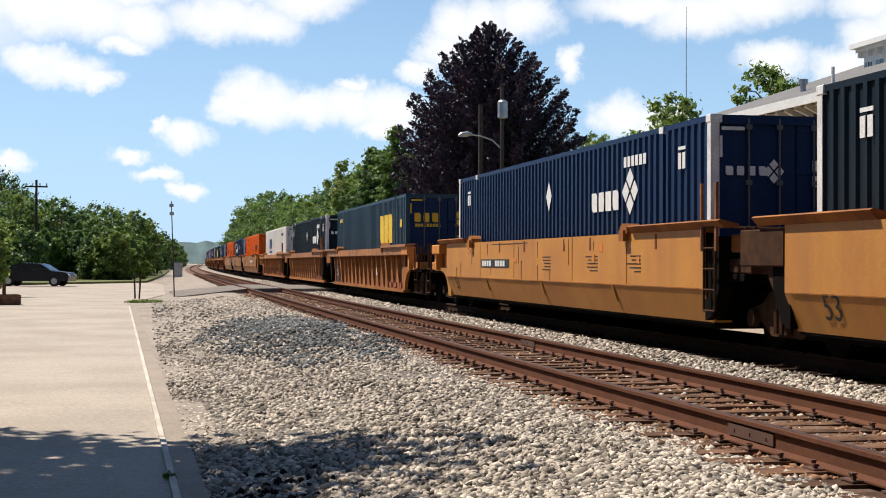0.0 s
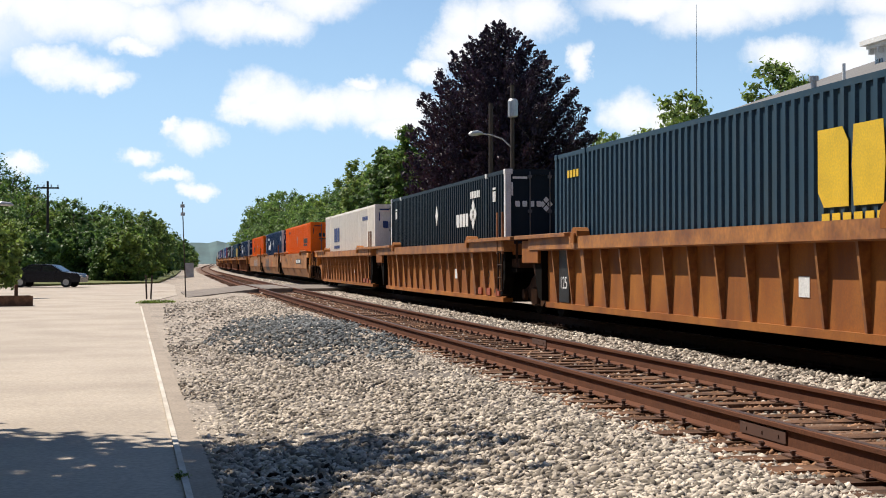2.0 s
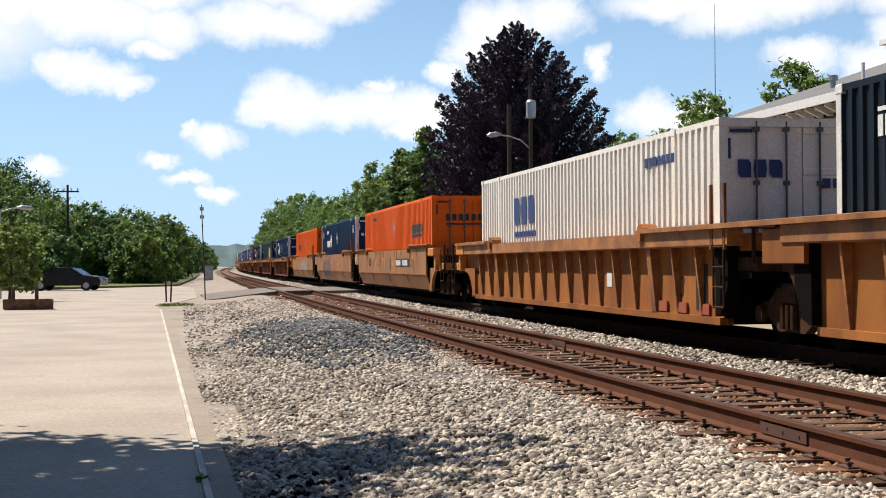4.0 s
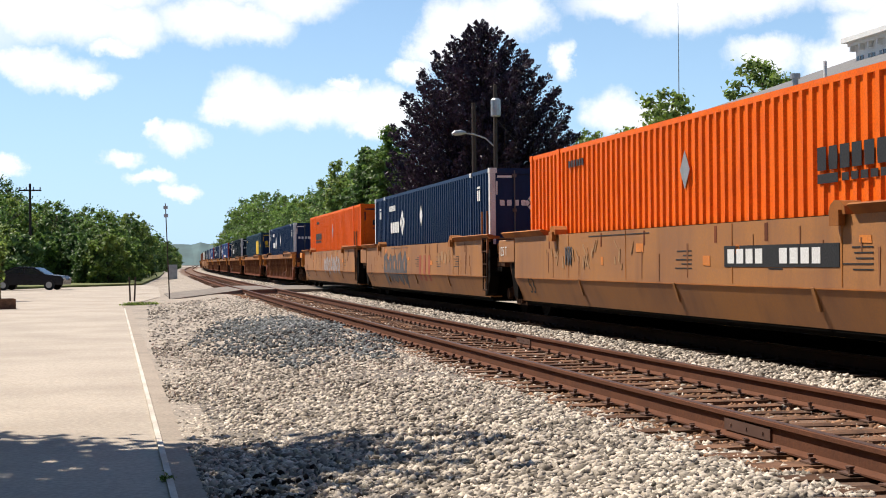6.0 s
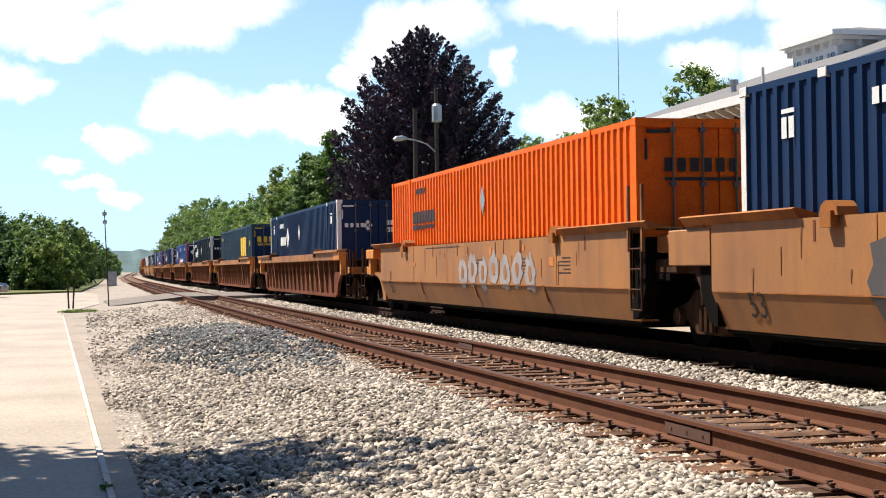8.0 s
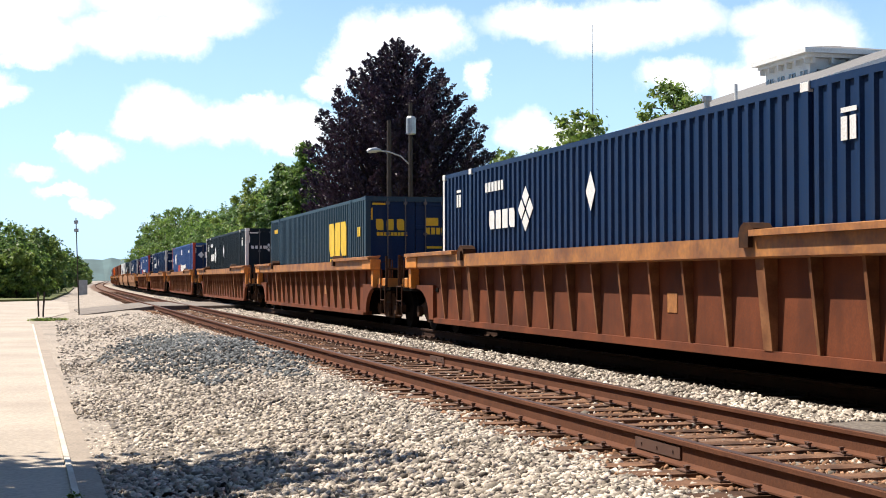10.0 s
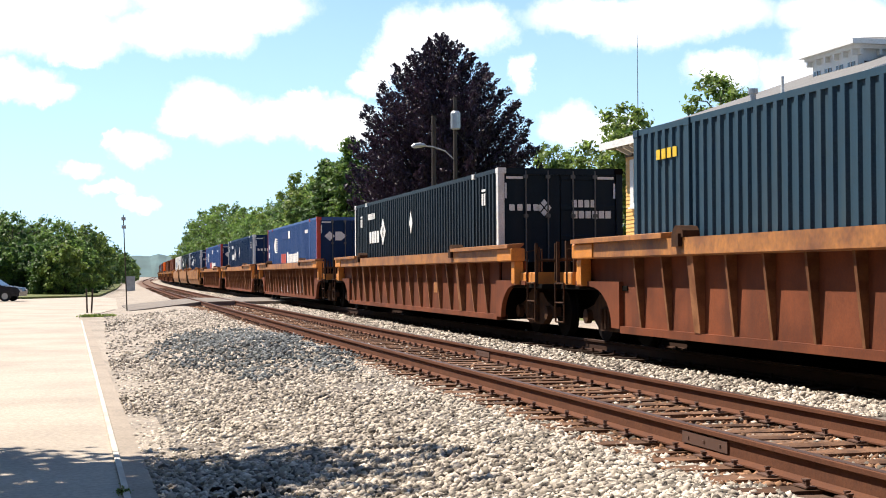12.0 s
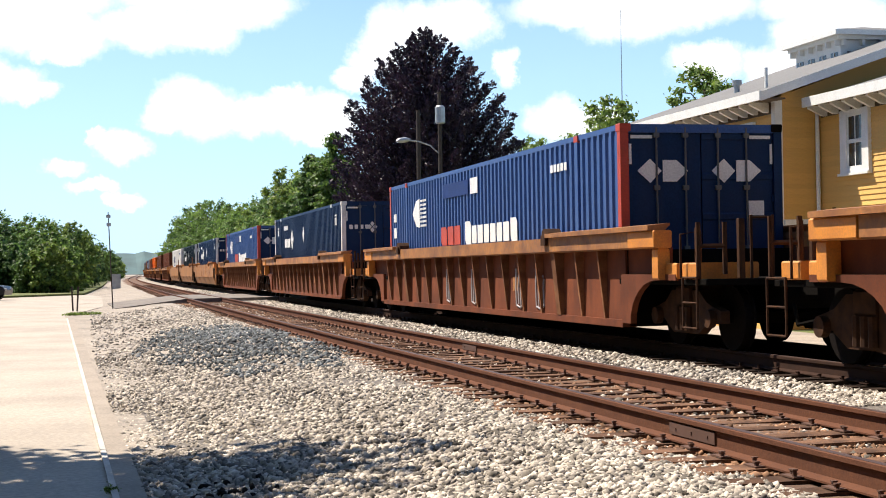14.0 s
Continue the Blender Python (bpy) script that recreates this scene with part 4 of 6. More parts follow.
def platform_end(top, paint, far, spin, reach=3.75):
    """The end of a car that couples to another: deck, bolster arch, ladder, rails, coupler, brake stand."""
    f = (lambda y: BOX_L - y) if far else (lambda y: y)

    def P(name, sh, material, lab=""):
        sh.v = [(x, f(y), z) for x, y, z in sh.v]
        return part(name, sh, material, top, lab)

    curve = [(-1.62 + 0.98 * math.cos(a), 0.30 + 0.62 * math.sin(a)) for a in (math.pi * q / 14 for q in range(8))]
    for sx in (-1, 1):
        sh = Shape()
        sh.along_x([(-0.3, 1.0), (-0.3, 0.30)] + curve + [(-2.3, 0.92), (-2.3, 1.0)], *sorted((sx * 1.34, sx * 1.43)))
        P("arch_plate", sh, paint)
        P("end_panel", Shape().box(*sorted((sx * 1.28, sx * 1.32)), -1.86, -0.3, 1.0, 1.36), paint)
        sh = Shape().box(*sorted((sx * 1.36, sx * 1.53)), -1.95, -1.74, 0.93, 1.35, 0.02)
        sh.box(*sorted((sx * 1.34, sx * 1.60)), -1.98, -1.02, 1.352, 1.592, 0.02)
        P("end_post", sh, M_ENDPOST, "bright orange end post")
        for y0 in (-2.32, -2.95):
            P("deck_block", Shape().box(*sorted((sx * 0.55, sx * 1.42)), y0, y0 + 0.44, 0.94, 1.15, 0.02), M_ENDPOST)
        P("ladder", rods(ladder_paths(sx * 1.5, -3.15, -2.70, 0.32, 0.96, 3) + [[(sx * 1.48, -2.6, 0.95), (sx * 1.48, -2.6, 1.52), (sx * 1.2, -2.6, 1.56), (sx * 1.2, -2.6, 1.13)]], 0.016), M_IRON, "dark brown step ladder")
        P("stanchion", rods([[(sx * 1.46, -3.12, 0.94), (sx * 1.46, -3.12, 1.66)], [(sx * 1.30, -2.72, 0.94), (sx * 1.30, -2.72, 1.60)], [(sx * 1.46, -3.12, 1.36), (sx * 1.1, -3.12, 1.36)], [(sx * 1.1, -3.12, 1.0), (sx * 1.1, -3.12, 1.66)]], 0.032), M_IRON)
        P("grab_iron", rods([[(sx * 0.7, -3.05, 0.94), (sx * 0.7, -3.05, 1.75)], [(sx * 0.4, -3.05, 0.94), (sx * 0.4, -3.05, 1.75)], [(sx * 0.4, -3.05, 1.72), (sx * 0.7, -3.05, 1.72)]], 0.02), M_IRON)
        P("end_stake", Shape().box(*sorted((sx * 0.86, sx * 0.94)), -3.2, -3.13, 0.94, 1.70, 0.01), M_IRON)
    sh = Shape().box(-1.38, 1.38, -3.2, -0.1, 0.86, 0.94, 0.01)
    sh.box(-0.36, 0.36, -3.3, 0.0, 0.55, 0.87, 0.03)
    P("draft_sill", sh, M_GRIMESHADE)
    sh = Shape().box(-0.14, 0.14, -reach - 0.12, -3.2, 0.72, 0.92, 0.03).box(-0.24, 0.2, -reach - 0.15, -reach + 0.16, 0.68, 0.96, 0.05)
    P("coupler", sh, M_GRIMESHADE)
    sh = Shape().tube([(0.45, -3.0, 0.94), (0.45, -3.0, 1.7)], 0.05, 8).disc(0.3, 0.34, -3.06, 1.55, 0.26, 16)
    sh.tube([(-0.25, -3.3, 0.6), (-0.3, -3.5, 0.35), (-0.2, -3.75, 0.4)], 0.03, 6)
    P("brake_stand", sh, M_GRIMESHADE)
    truck(top, f(-1.75), spin)


def joint_end(top, paint, far, spin, with_truck):
    """The end of a unit that shares its bogie with the next."""
    f = (lambda y: BOX_L - y) if far else (lambda y: y)

    def P(name, sh, material, lab=""):
        sh.v = [(x, f(y), z) for x, y, z in sh.v]
        return part(name, sh, material, top, lab)

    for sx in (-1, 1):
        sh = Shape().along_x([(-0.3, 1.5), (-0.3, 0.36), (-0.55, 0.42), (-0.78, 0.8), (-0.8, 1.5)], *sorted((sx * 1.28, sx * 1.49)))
        P("end_plate", sh, M_GRIMESHADE)
        if not far:
            P("ladder", rods(ladder_paths(sx * 1.57, -0.85, -0.45, 0.5, 1.62, 5), 0.018), M_IRON, "dark brown side ladder")
            for y in (-0.92, -0.40):
                P("stanchion", Shape().box(*sorted((sx * 1.55, sx * 1.59)), y, y + 0.05, 1.3, 2.22, 0.006), M_RIB, "faded orange ladder stile")
        else:
            P("corner_box", Shape().box(*sorted((sx * 1.36, sx * 1.555)), -1.62, -0.36, 1.10, 1.56, 0.015), M_IRON if paint is M_TAN else paint)
            P("brake_lever", Shape().along_x([(-0.8, 1.1), (-0.3, 0.4), (-0.42, 0.36), (-1.05, 1.1)], *sorted((sx * 1.44, sx * 1.48))), M_IRON)
        P("deck_block", Shape().box(*sorted((sx * 0.5, sx * 1.34)), -1.5, -0.6, 1.0, 1.2, 0.02), M_IRON)
        P("cross_rod", rods([[(sx * 1.3, -0.7, 1.62), (sx * 0.2, -1.3, 1.58)], [(sx * 1.3, -0.9, 1.42), (sx * 0.2, -1.4, 1.40)], [(sx * 1.4, -1.5, 1.1), (sx * 1.4, -1.5, 1.6)]], 0.028), M_IRON)
        P("bracket_block", Shape().box(*sorted((sx * 1.0, sx * 1.34)), -1.35, -0.85, 1.28, 1.52, 0.02), M_OCHRE)
    sh = Shape().box(-1.35, 1.35, -1.3, -0.1, 0.9, 1.0, 0.01).box(-0.4, 0.4, -1.95, 0.0, 0.62, 0.92, 0.04)
    P("end_sill", sh, M_GRIMESHADE)
    if with_truck:
        truck(top, f(-1.93), spin)


def well_car(kind, near_end, far_end, spin):
    paint = {"tan": M_TAN, "tan_grimy": M_TAN2, "ochre": M_OCHRE, "brown": M_BROWN}[kind]
    label = {"tan_grimy": "smooth-sided grimy yellow well car with graffiti and rust", "tan": "smooth-sided faded yellow well car with rust and stencils", "ochre": "ribbed orange ochre well car with rust streaks", "brown": "ribbed rust-brown well car with worn orange top chord"}[kind]
    top = thing("well_car", label, "rail car", group="well cars of the train")
    for sx in (-1, 1):
        if kind[:3] == "tan":
            smooth_side(paint, top, sx)
        else:
            ribbed_side(paint, M_EDGE, top, sx)
    for y in ((2.75, BOX_L - 2.35) if kind[:3] != "tan" else (2.9, BOX_L - 2.6)):
        ob = part("guide", cached(("guide", paint.name), lambda: guide_mesh(M_IRON if kind == "brown" else M_OCHRE)), None, top, "rounded steel container guide")
        ob.location = (0, y, 1.592 if kind[:3] != "tan" else 1.602)
    me = cached("floor", lambda: Shape().box(-1.3, 1.3, -0.3, BOX_L + 0.3, 0.24, 0.33).mesh("floor_plate", M_GRIMESHADE))
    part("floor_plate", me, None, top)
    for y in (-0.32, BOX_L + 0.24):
        part("bulkhead", Shape().box(-1.33, 1.33, y, y + 0.08, 0.33, 1.35), M_GRIMESHADE, top)
    for far, e in ((False, near_end), (True, far_end)):
        if e == "platform":
            platform_end(top, paint, far, spin)
        else:
            joint_end(top, paint, far, spin, e == "joint_truck")
    return top


def text_mesh(words, size, slant, material):
    cu = bpy.data.curves.new("lettering", "FONT")
    cu.body, cu.size, cu.extrude, cu.shear, cu.align_x = words, size, 0.001, slant, "CENTER"
    ob = new("lettering", cu)
    me = bpy.data.meshes.new_from_object(ob.evaluated_get(bpy.context.evaluated_depsgraph_get()))
    bpy.data.objects.remove(ob)
    me.materials.clear()
    me.materials.append(material)
    return me


M_GRAF = mat("grey spray paint", (0.075, 0.07, 0.075), 0.7, col2=(0.14, 0.12, 0.12), scale=2, amount=0.8)
M_GRAFW = mat("pale spray paint", (0.42, 0.38, 0.37), 0.7, col2=(0.30, 0.27, 0.27), scale=2, amount=0.8)
M_FAINT = mat("faded pale smear", (0.42, 0.24, 0.11), 0.7, col2=(0.36, 0.17, 0.06), scale=3, amount=0.9)
M_GRAFR = mat("faded red paint", (0.38, 0.075, 0.035), 0.7, col2=(0.42, 0.12, 0.05), scale=2, amount=0.7)
M_RUSTRUN = mat("brown rust run", (0.30, 0.115, 0.04), 0.85, col2=(0.20, 0.075, 0.03), scale=6, amount=0.8)
M_PATCH = mat("fresh orange touch-up paint", (0.62, 0.20, 0.03), 0.6, amount=0.4)


def blob(cy, cz, ry, rz, seed, n=16):
    rng = random.Random(seed)
    return [(cy + ry * math.cos(math.tau * k / n) * rng.uniform(0.72, 1.12), cz + rz * math.sin(math.tau * k / n) * rng.uniform(0.72, 1.12)) for k in range(n)]


def on_side(top, name, polys, material, x=-1.543, lab=""):
    """Paint on the upright side plate; what reaches below the bend follows the slope."""
    for poly in polys:
        sh = Shape()
        up = [(y, max(z, 0.802)) for y, z in poly]
        sh.along_x(up, x - 0.004, x + 0.0015)
        low = [(y, min(z, 0.788)) for y, z in poly]
        if min(z for _, z in poly) < 0.75:
            n = len(low)
            xs = lambda z: -1.542 + (0.79 - z) / 0.46 * 0.17
            sh.add([(xs(z) - 0.004, y, z) for y, z in low], [tuple(range(n))])
        part(name, sh, material, top, lab)


def car_marks(top, kind, k):
    rng = random.Random(70 + k)
    if kind[:3] == "tan":
        for y, z in ((BOX_L - 0.75, 0.50),):
            ob = part("lettering", cached("53", lambda: text_mesh("53", 0.46, 0.2, M_MARKB)), None, top, "black painted number 53")
            ob.matrix_basis = pose(-1.441, y, z, 110, 0, -90)
        if k in (2, 6):
          a, w, h = (13.1, 2.6, 0.18) if k == 2 else (6.15, 3.2, 0.27)
          on_side(top, "number_plate", [[(a, 1.03), (a, 1.03 + h), (a - w, 1.03 + h), (a - w, 1.03)]], M_MARKB, lab="black plate with pale bars")
        sh = Shape()
        for q in range(9):
            if q != 4 and k in (2, 6):
                c = a - 0.12 - (w - 0.2) * (q + (0.4 if q > 4 else 0)) / 10.4
                sh.box(-1.552, -1.548, c - w * 0.066, c, 1.03 + 0.16 * h, 1.03 + 0.84 * h)
        if k in (2, 6):
            tagged(part("small_lettering", sh, M_MARKW, top, "row of pale unreadable characters"), kind="stuff")
        sh = Shape()
        for y0 in (2.2, 4.4, 7.3):
            for q in range(5):
                sh.box(-1.545, -1.5425, y0, y0 + rng.uniform(0.3, 0.7), 1.0 + 0.06 * q, 1.016 + 0.06 * q)
        tagged(part("stencil", sh, M_MARKB, top, "rows of small black stencil"), kind="stuff")
        for q in range(5):
            y, z, w, h = rng.uniform(1, 15), rng.uniform(1.0, 1.4), rng.uniform(0.12, 0.34), rng.uniform(0.08, 0.16)
            on_side(top, "paint_patch", [[(y, z), (y + w, z + 0.01), (y + w * 0.98, z + h), (y + 0.01, z + h * 0.96)]], M_PATCH)
        for q in range(14):
            y, z, w, h = rng.uniform(0.5, 16), rng.uniform(1.0, 1.57), rng.uniform(0.015, 0.06), rng.uniform(0.1, 0.5)
            on_side(top, "rust_patch", [[(y, z), (y + w, z), (y + w * 0.75, max(z - h, 0.81)), (y + w * 0.45, max(z - h * 1.1, 0.81))]], M_RUSTRUN)
        for y in (2.9, 5.9, 10.1, 13.2):
            part("seam", Shape().box(-1.5465, -1.540, y - 0.012, y + 0.012, 0.82, 1.59), cached("seamtan", lambda: M_OCHRE), top)
        part("seam", Shape().box(-1.547, -1.540, -0.2, BOX_L + 0.2, 0.783, 0.797), M_OCHRE, top)
        for y in (1.5, 4.8, 6.4, 9.2, 11.3, 14.4):
            part("scuff", Shape().box(-1.5455, -1.541, y, y + rng.uniform(0.05, 0.12), 1.35, 1.57), M_BROWN, top)
        sh = Shape().box(-1.546, -1.543, 9.0, 12.0, 1.525, 1.54)
        part("stripe", sh, M_MARKB, top)
    else:
        ob = part("lettering", cached("53", lambda: text_mesh("53", 0.46, 0.2, M_MARKB)), None, top, "black painted number 53") if kind == "ochre" else None
        if ob:
            ob.matrix_basis = pose(-1.3625, 1.56, 0.60, 90, 0, -90)
            part("sign_plate", Shape().box(-1.368, -1.361, 0.32, 0.8, 0.42, 1.1), M_MARKB, top, "black notice plate")
            if k == 3:
                part("sign_plate", Shape().box(-1.40, -1.372, 15.32, 15.98, 0.36, 1.38), M_MARKB, top, "black end panel")
                ob = part("lettering", text_mesh("125", 0.33, 0.0, M_MARKW), None, top, "white painted number 125")
                ob.matrix_basis = pose(-1.4035, 15.65, 0.62, 90, 0, -90)
            for y in (1.35, 2.25, 0.4):
                part("warning_panel", Shape().box(-1.40, -1.37, y - 0.2, y + 0.2, 0.36, 0.52), M_GRAFR, top)
        part("tag_plate", Shape().box(-1.368, -1.361, 5.1, 5.4, 0.7, 0.95), M_MARKW if kind == "ochre" else M_EDGE, top)
    if k == 7:
        for q, (y, w, h) in enumerate(((12.9, 0.54, 0.54), (12.1, 0.36, 0.46), (11.35, 0.50, 0.54), (10.45, 0.48, 0.52), (9.65, 0.46, 0.54))):
            c = 0.93
            out = blob(y, c, w, h, 40 + q)
            inn = [(y + (a - y) * 0.22, c + 0.1 + (b - c) * 0.30) for a, b in out]
            on_side(top, "graffiti", [out], M_GRAF, lab="grey sprayed letter shape")
            on_side(top, "graffiti", [inn], M_TAN2, x=-1.5475)
        for y in (7.4, 6.75, 6.1):
            on_side(top, "emblem", [[(y, 0.62), (y - 0.06, 1.30), (y - 0.34, 1.30), (y - 0.28, 0.62)]], M_GRAFR, lab="faded red painted block")
        on_side(top, "graffiti", [blob(4.6 - 0.4 * q, 1.2 + 0.06 * (q % 2), 0.15, 0.16, 60 + q) for q in range(4)], M_FAINT, x=-1.544, lab="pale sprayed shape")
    if k == 6:
        ob = part("lettering", text_mesh("125 T", 0.27, 0.0, M_MARKW), None, top, "white painted 125 T")
        ob.matrix_basis = pose(-1.5625, BOX_L + 1.23, 1.24, 90, 0, -90)
        for q in range(26):
            y, z, w, h = rng.uniform(9.6, 14.6), rng.uniform(0.95, 1.3), rng.uniform(0.03, 0.11), rng.uniform(0.1, 0.28)
            d = rng.uniform(-0.2, 0.2)
            on_side(top, "graffiti", [[(y, z), (y + w, z + 0.02), (y + w + d, z + h), (y + d + 0.02, z + h * 0.95)]], M_FAINT, x=-1.5432 - 0.0003 * q, lab="faded sprayed smear")
        for q in range(6):
            y = 13.0 + 0.16 * (q % 3)
            on_side(top, "graffiti", [[(y, 1.05 + 0.1 * q % 0.2), (y + 0.05, 1.05), (y + 0.16 - 0.05 * q, 1.38), (y + 0.10 - 0.05 * q, 1.36)]], M_GRAF, x=-1.5515 - 0.0003 * q, lab="dark sprayed stroke")
    if k == 8:
        for q in range(7):
            on_side(top, "graffiti", [blob(8.8 - 0.75 * q, 0.98 + 0.08 * (q % 2), 0.33, 0.34, 80 + q + k, 24)], M_GRAFW, x=-1.5435 - 0.0006 * q, lab="pale sprayed letter shape")
            on_side(top, "graffiti", [blob(8.8 - 0.75 * q, 1.0 + 0.08 * (q % 2), 0.11, 0.15, 90 + q, 14)], M_TAN2, x=-1.5485 - 0.0006 * q)
    if k == 12:
        for y in (10.15, 8.07, 4.95, 3.75):
            sh = Shape()
            for q in range(4):
                a = y + 0.22 - 0.14 * q
                sh.tube([(-1.364, a, 0.42 + 0.04 * (q % 2)), (-1.364, a + 0.03, 0.75), (-1.364, a - 0.05 * (q % 3), 1.10 - 0.06 * q)], 0.022, 5)
            sh.tube([(-1.364, y + 0.22, 0.44), (-1.364, y, 0.40), (-1.364, y - 0.2, 0.46)], 0.02, 5)
            part("graffiti", sh, M_GRAFW, top, "white sprayed scrawl between the ribs")


# position of the load's near end along the line at 0 s, load, car, near end, far end
CONSIST = [
    (-20.64, "navy", "tan", "joint", "joint"), (-0.74, "black", "tan", "joint_truck", "joint"), (19.16, "navy", "tan", "joint_truck", "platform"),
    (43.56, "slate", "ochre", "platform", "joint"), (64.36, "black", "ochre", "joint_truck", "joint"), (84.76, "white", "ochre", "joint_truck", "platform"),
    (108.96, "orange", "tan_grimy", "platform", "joint"), (129.06, "navy", "tan_grimy", "joint_truck", "joint"), (149.06, "orange", "tan_grimy", "joint_truck", "platform"),
    (173.91, "navy", "brown", "platform", "platform"), (198.06, "slate", "brown", "platform", "platform"), (222.16, "black", "brown", "platform", "platform"),
    (247.01, "blue", "brown", "platform", "platform"), (270.96, "navy", "brown", "platform", "platform"), (294.26, "blue", "brown", "platform", "platform"),
    (318.16, "navy", "tan_grimy", "platform", "joint"), (338.16, "black", "tan_grimy", "joint_truck", "joint"), (358.16, "white", "tan_grimy", "joint_truck", "platform")]
TAIL = ["rust", "rust", "orange", "rust", "navy", "rust", "slate", "rust", "rust", "navy", "rust", "orange"]
for k, load in enumerate(TAIL):
    CONSIST.append((382.8 + 24.4 * k, load, "brown", "platform", "platform"))
TRAIN = []
for k, (s0, load, car, a, b) in enumerate(CONSIST):
    near = s0 < 330
    well = well_car(car, a, b, 0 < s0 < 300)
    if near:
        car_marks(well, car, k)
    TRAIN.append((s0, well, container(load, near, s0 < 70 or k == 6)))


def on_line(s):
    """The pose of a car whose load's near end is at s."""
    c = s + BOX_L / 2
    y0, y1 = c - 8.5, c + 8.5
    a, b = Vector((TRAIN_X + drift(y0), y0, 0)), Vector((TRAIN_X + drift(y1), y1, 0))
    turn = -math.degrees(math.atan2(b.x - a.x, b.y - a.y))
    mid = (a + b) / 2
    return pose(mid.x, mid.y, 0, 0, 0, turn) @ pose(0, -BOX_L / 2, 0)


# ---- trees ----
def leaf_cloud(rng, centres, radii, n, size, flat=0.75):
    """Leaf sprays: small folded quads scattered through overlapping lumps, most of them near the lumps' skins."""
    w = np.array(radii) ** 2
    k = rng.choice(len(centres), n, p=w / w.sum())
    d = rng.normal(size=(n, 3))
    d /= np.linalg.norm(d, axis=1)[:, None]
    r = np.clip(np.abs(rng.normal(0.45, 0.42, n)), 0, 1.5)
    c = np.array(centres)[k] + d * r[:, None] * np.array(radii)[k][:, None] * np.array([1, 1, flat])
    nrm = d * 0.6 + rng.normal(size=(n, 3)) * 0.6 + np.array([0, 0, 0.35])
    nrm /= np.linalg.norm(nrm, axis=1)[:, None]
    u = np.cross(nrm, rng.normal(size=(n, 3)))
    u /= np.linalg.norm(u, axis=1)[:, None]
    v = np.cross(nrm, u)
    s = (size * rng.uniform(0.55, 1.4, n))[:, None]
    q = np.stack([c - u * s, c - v * s * 0.55 + nrm * s * 0.15, c + u * s, c + v * s * 0.55 + nrm * s * 0.15], 1)
    return q.reshape(-1, 3), np.arange(4 * n).reshape(n, 4)


def tree(name, label, m, height, spread, seed, material, shape="round", leaves=9000, leaf=0.22, base=0.25, lumps=46, trunk=0.03, lump=(0.16, 0.30), flat=0.75):
    rng = np.random.default_rng(seed)
    top = thing(name, label, "tree", m)
    sh = Shape()
    lean = rng.uniform(-0.03, 0.03, 2) * height
    pts = [(lean[0] * q, lean[1] * q, height * 0.86 * q) for q in (0, 0.25, 0.5, 0.75, 1)]
    sh.tube(pts, [trunk * height * (1 - 0.85 * q) for q in (0, 0.25, 0.5, 0.75, 1)], 9)
    cs, rs = [], []
    for k in range(lumps):
        h = base + (0.97 - base) * (k + rng.random()) / lumps
        u = (h - base) / (1 - base)
        if shape == "cone":
            w = spread * (1 - u) ** 0.75 * (0.55 + 0.45 * min(u * 6, 1))
        elif shape == "dome":
            w = spread * (1 - (max(h - 0.42, 0) / 0.58) ** 1.55) * (0.86 + 0.14 * min(u * 4, 1))
        else:
            w = spread * math.sqrt(max(1 - (2 * u - 0.85) ** 2 * 0.85, 0.05))
        a = k * 2.4 + rng.uniform(-0.5, 0.5)
        d = w * rng.uniform(0.35, 1.0) * (rng.choice([0.86, 0.9, 1.04]) if shape == "dome" else 1)
        r = max(spread * rng.uniform(*lump) * (0.6 if u > 0.8 else 1), 0.12)
        c = (d * math.cos(a), d * math.sin(a), h * height)
        cs.append(c)
        rs.append(r)
        z0 = max(h * height - d * 0.7, base * height * 0.6)
        st = Vector((lean[0] * z0 / height, lean[1] * z0 / height, z0))
        mid = st.lerp(Vector(c), 0.55) + Vector((0, 0, 0.03 * height))
        sh.tube([st, mid, c], [trunk * height * 0.32 * (1 - 0.6 * u), trunk * height * 0.17, 0.012 * spread], 6)
    part("trunk", sh, M_BARK, top)
    v, f = leaf_cloud(rng, cs, rs, leaves, leaf, flat)
    part("crown", soup("crown", v, f, [material]), None, top)
    return top


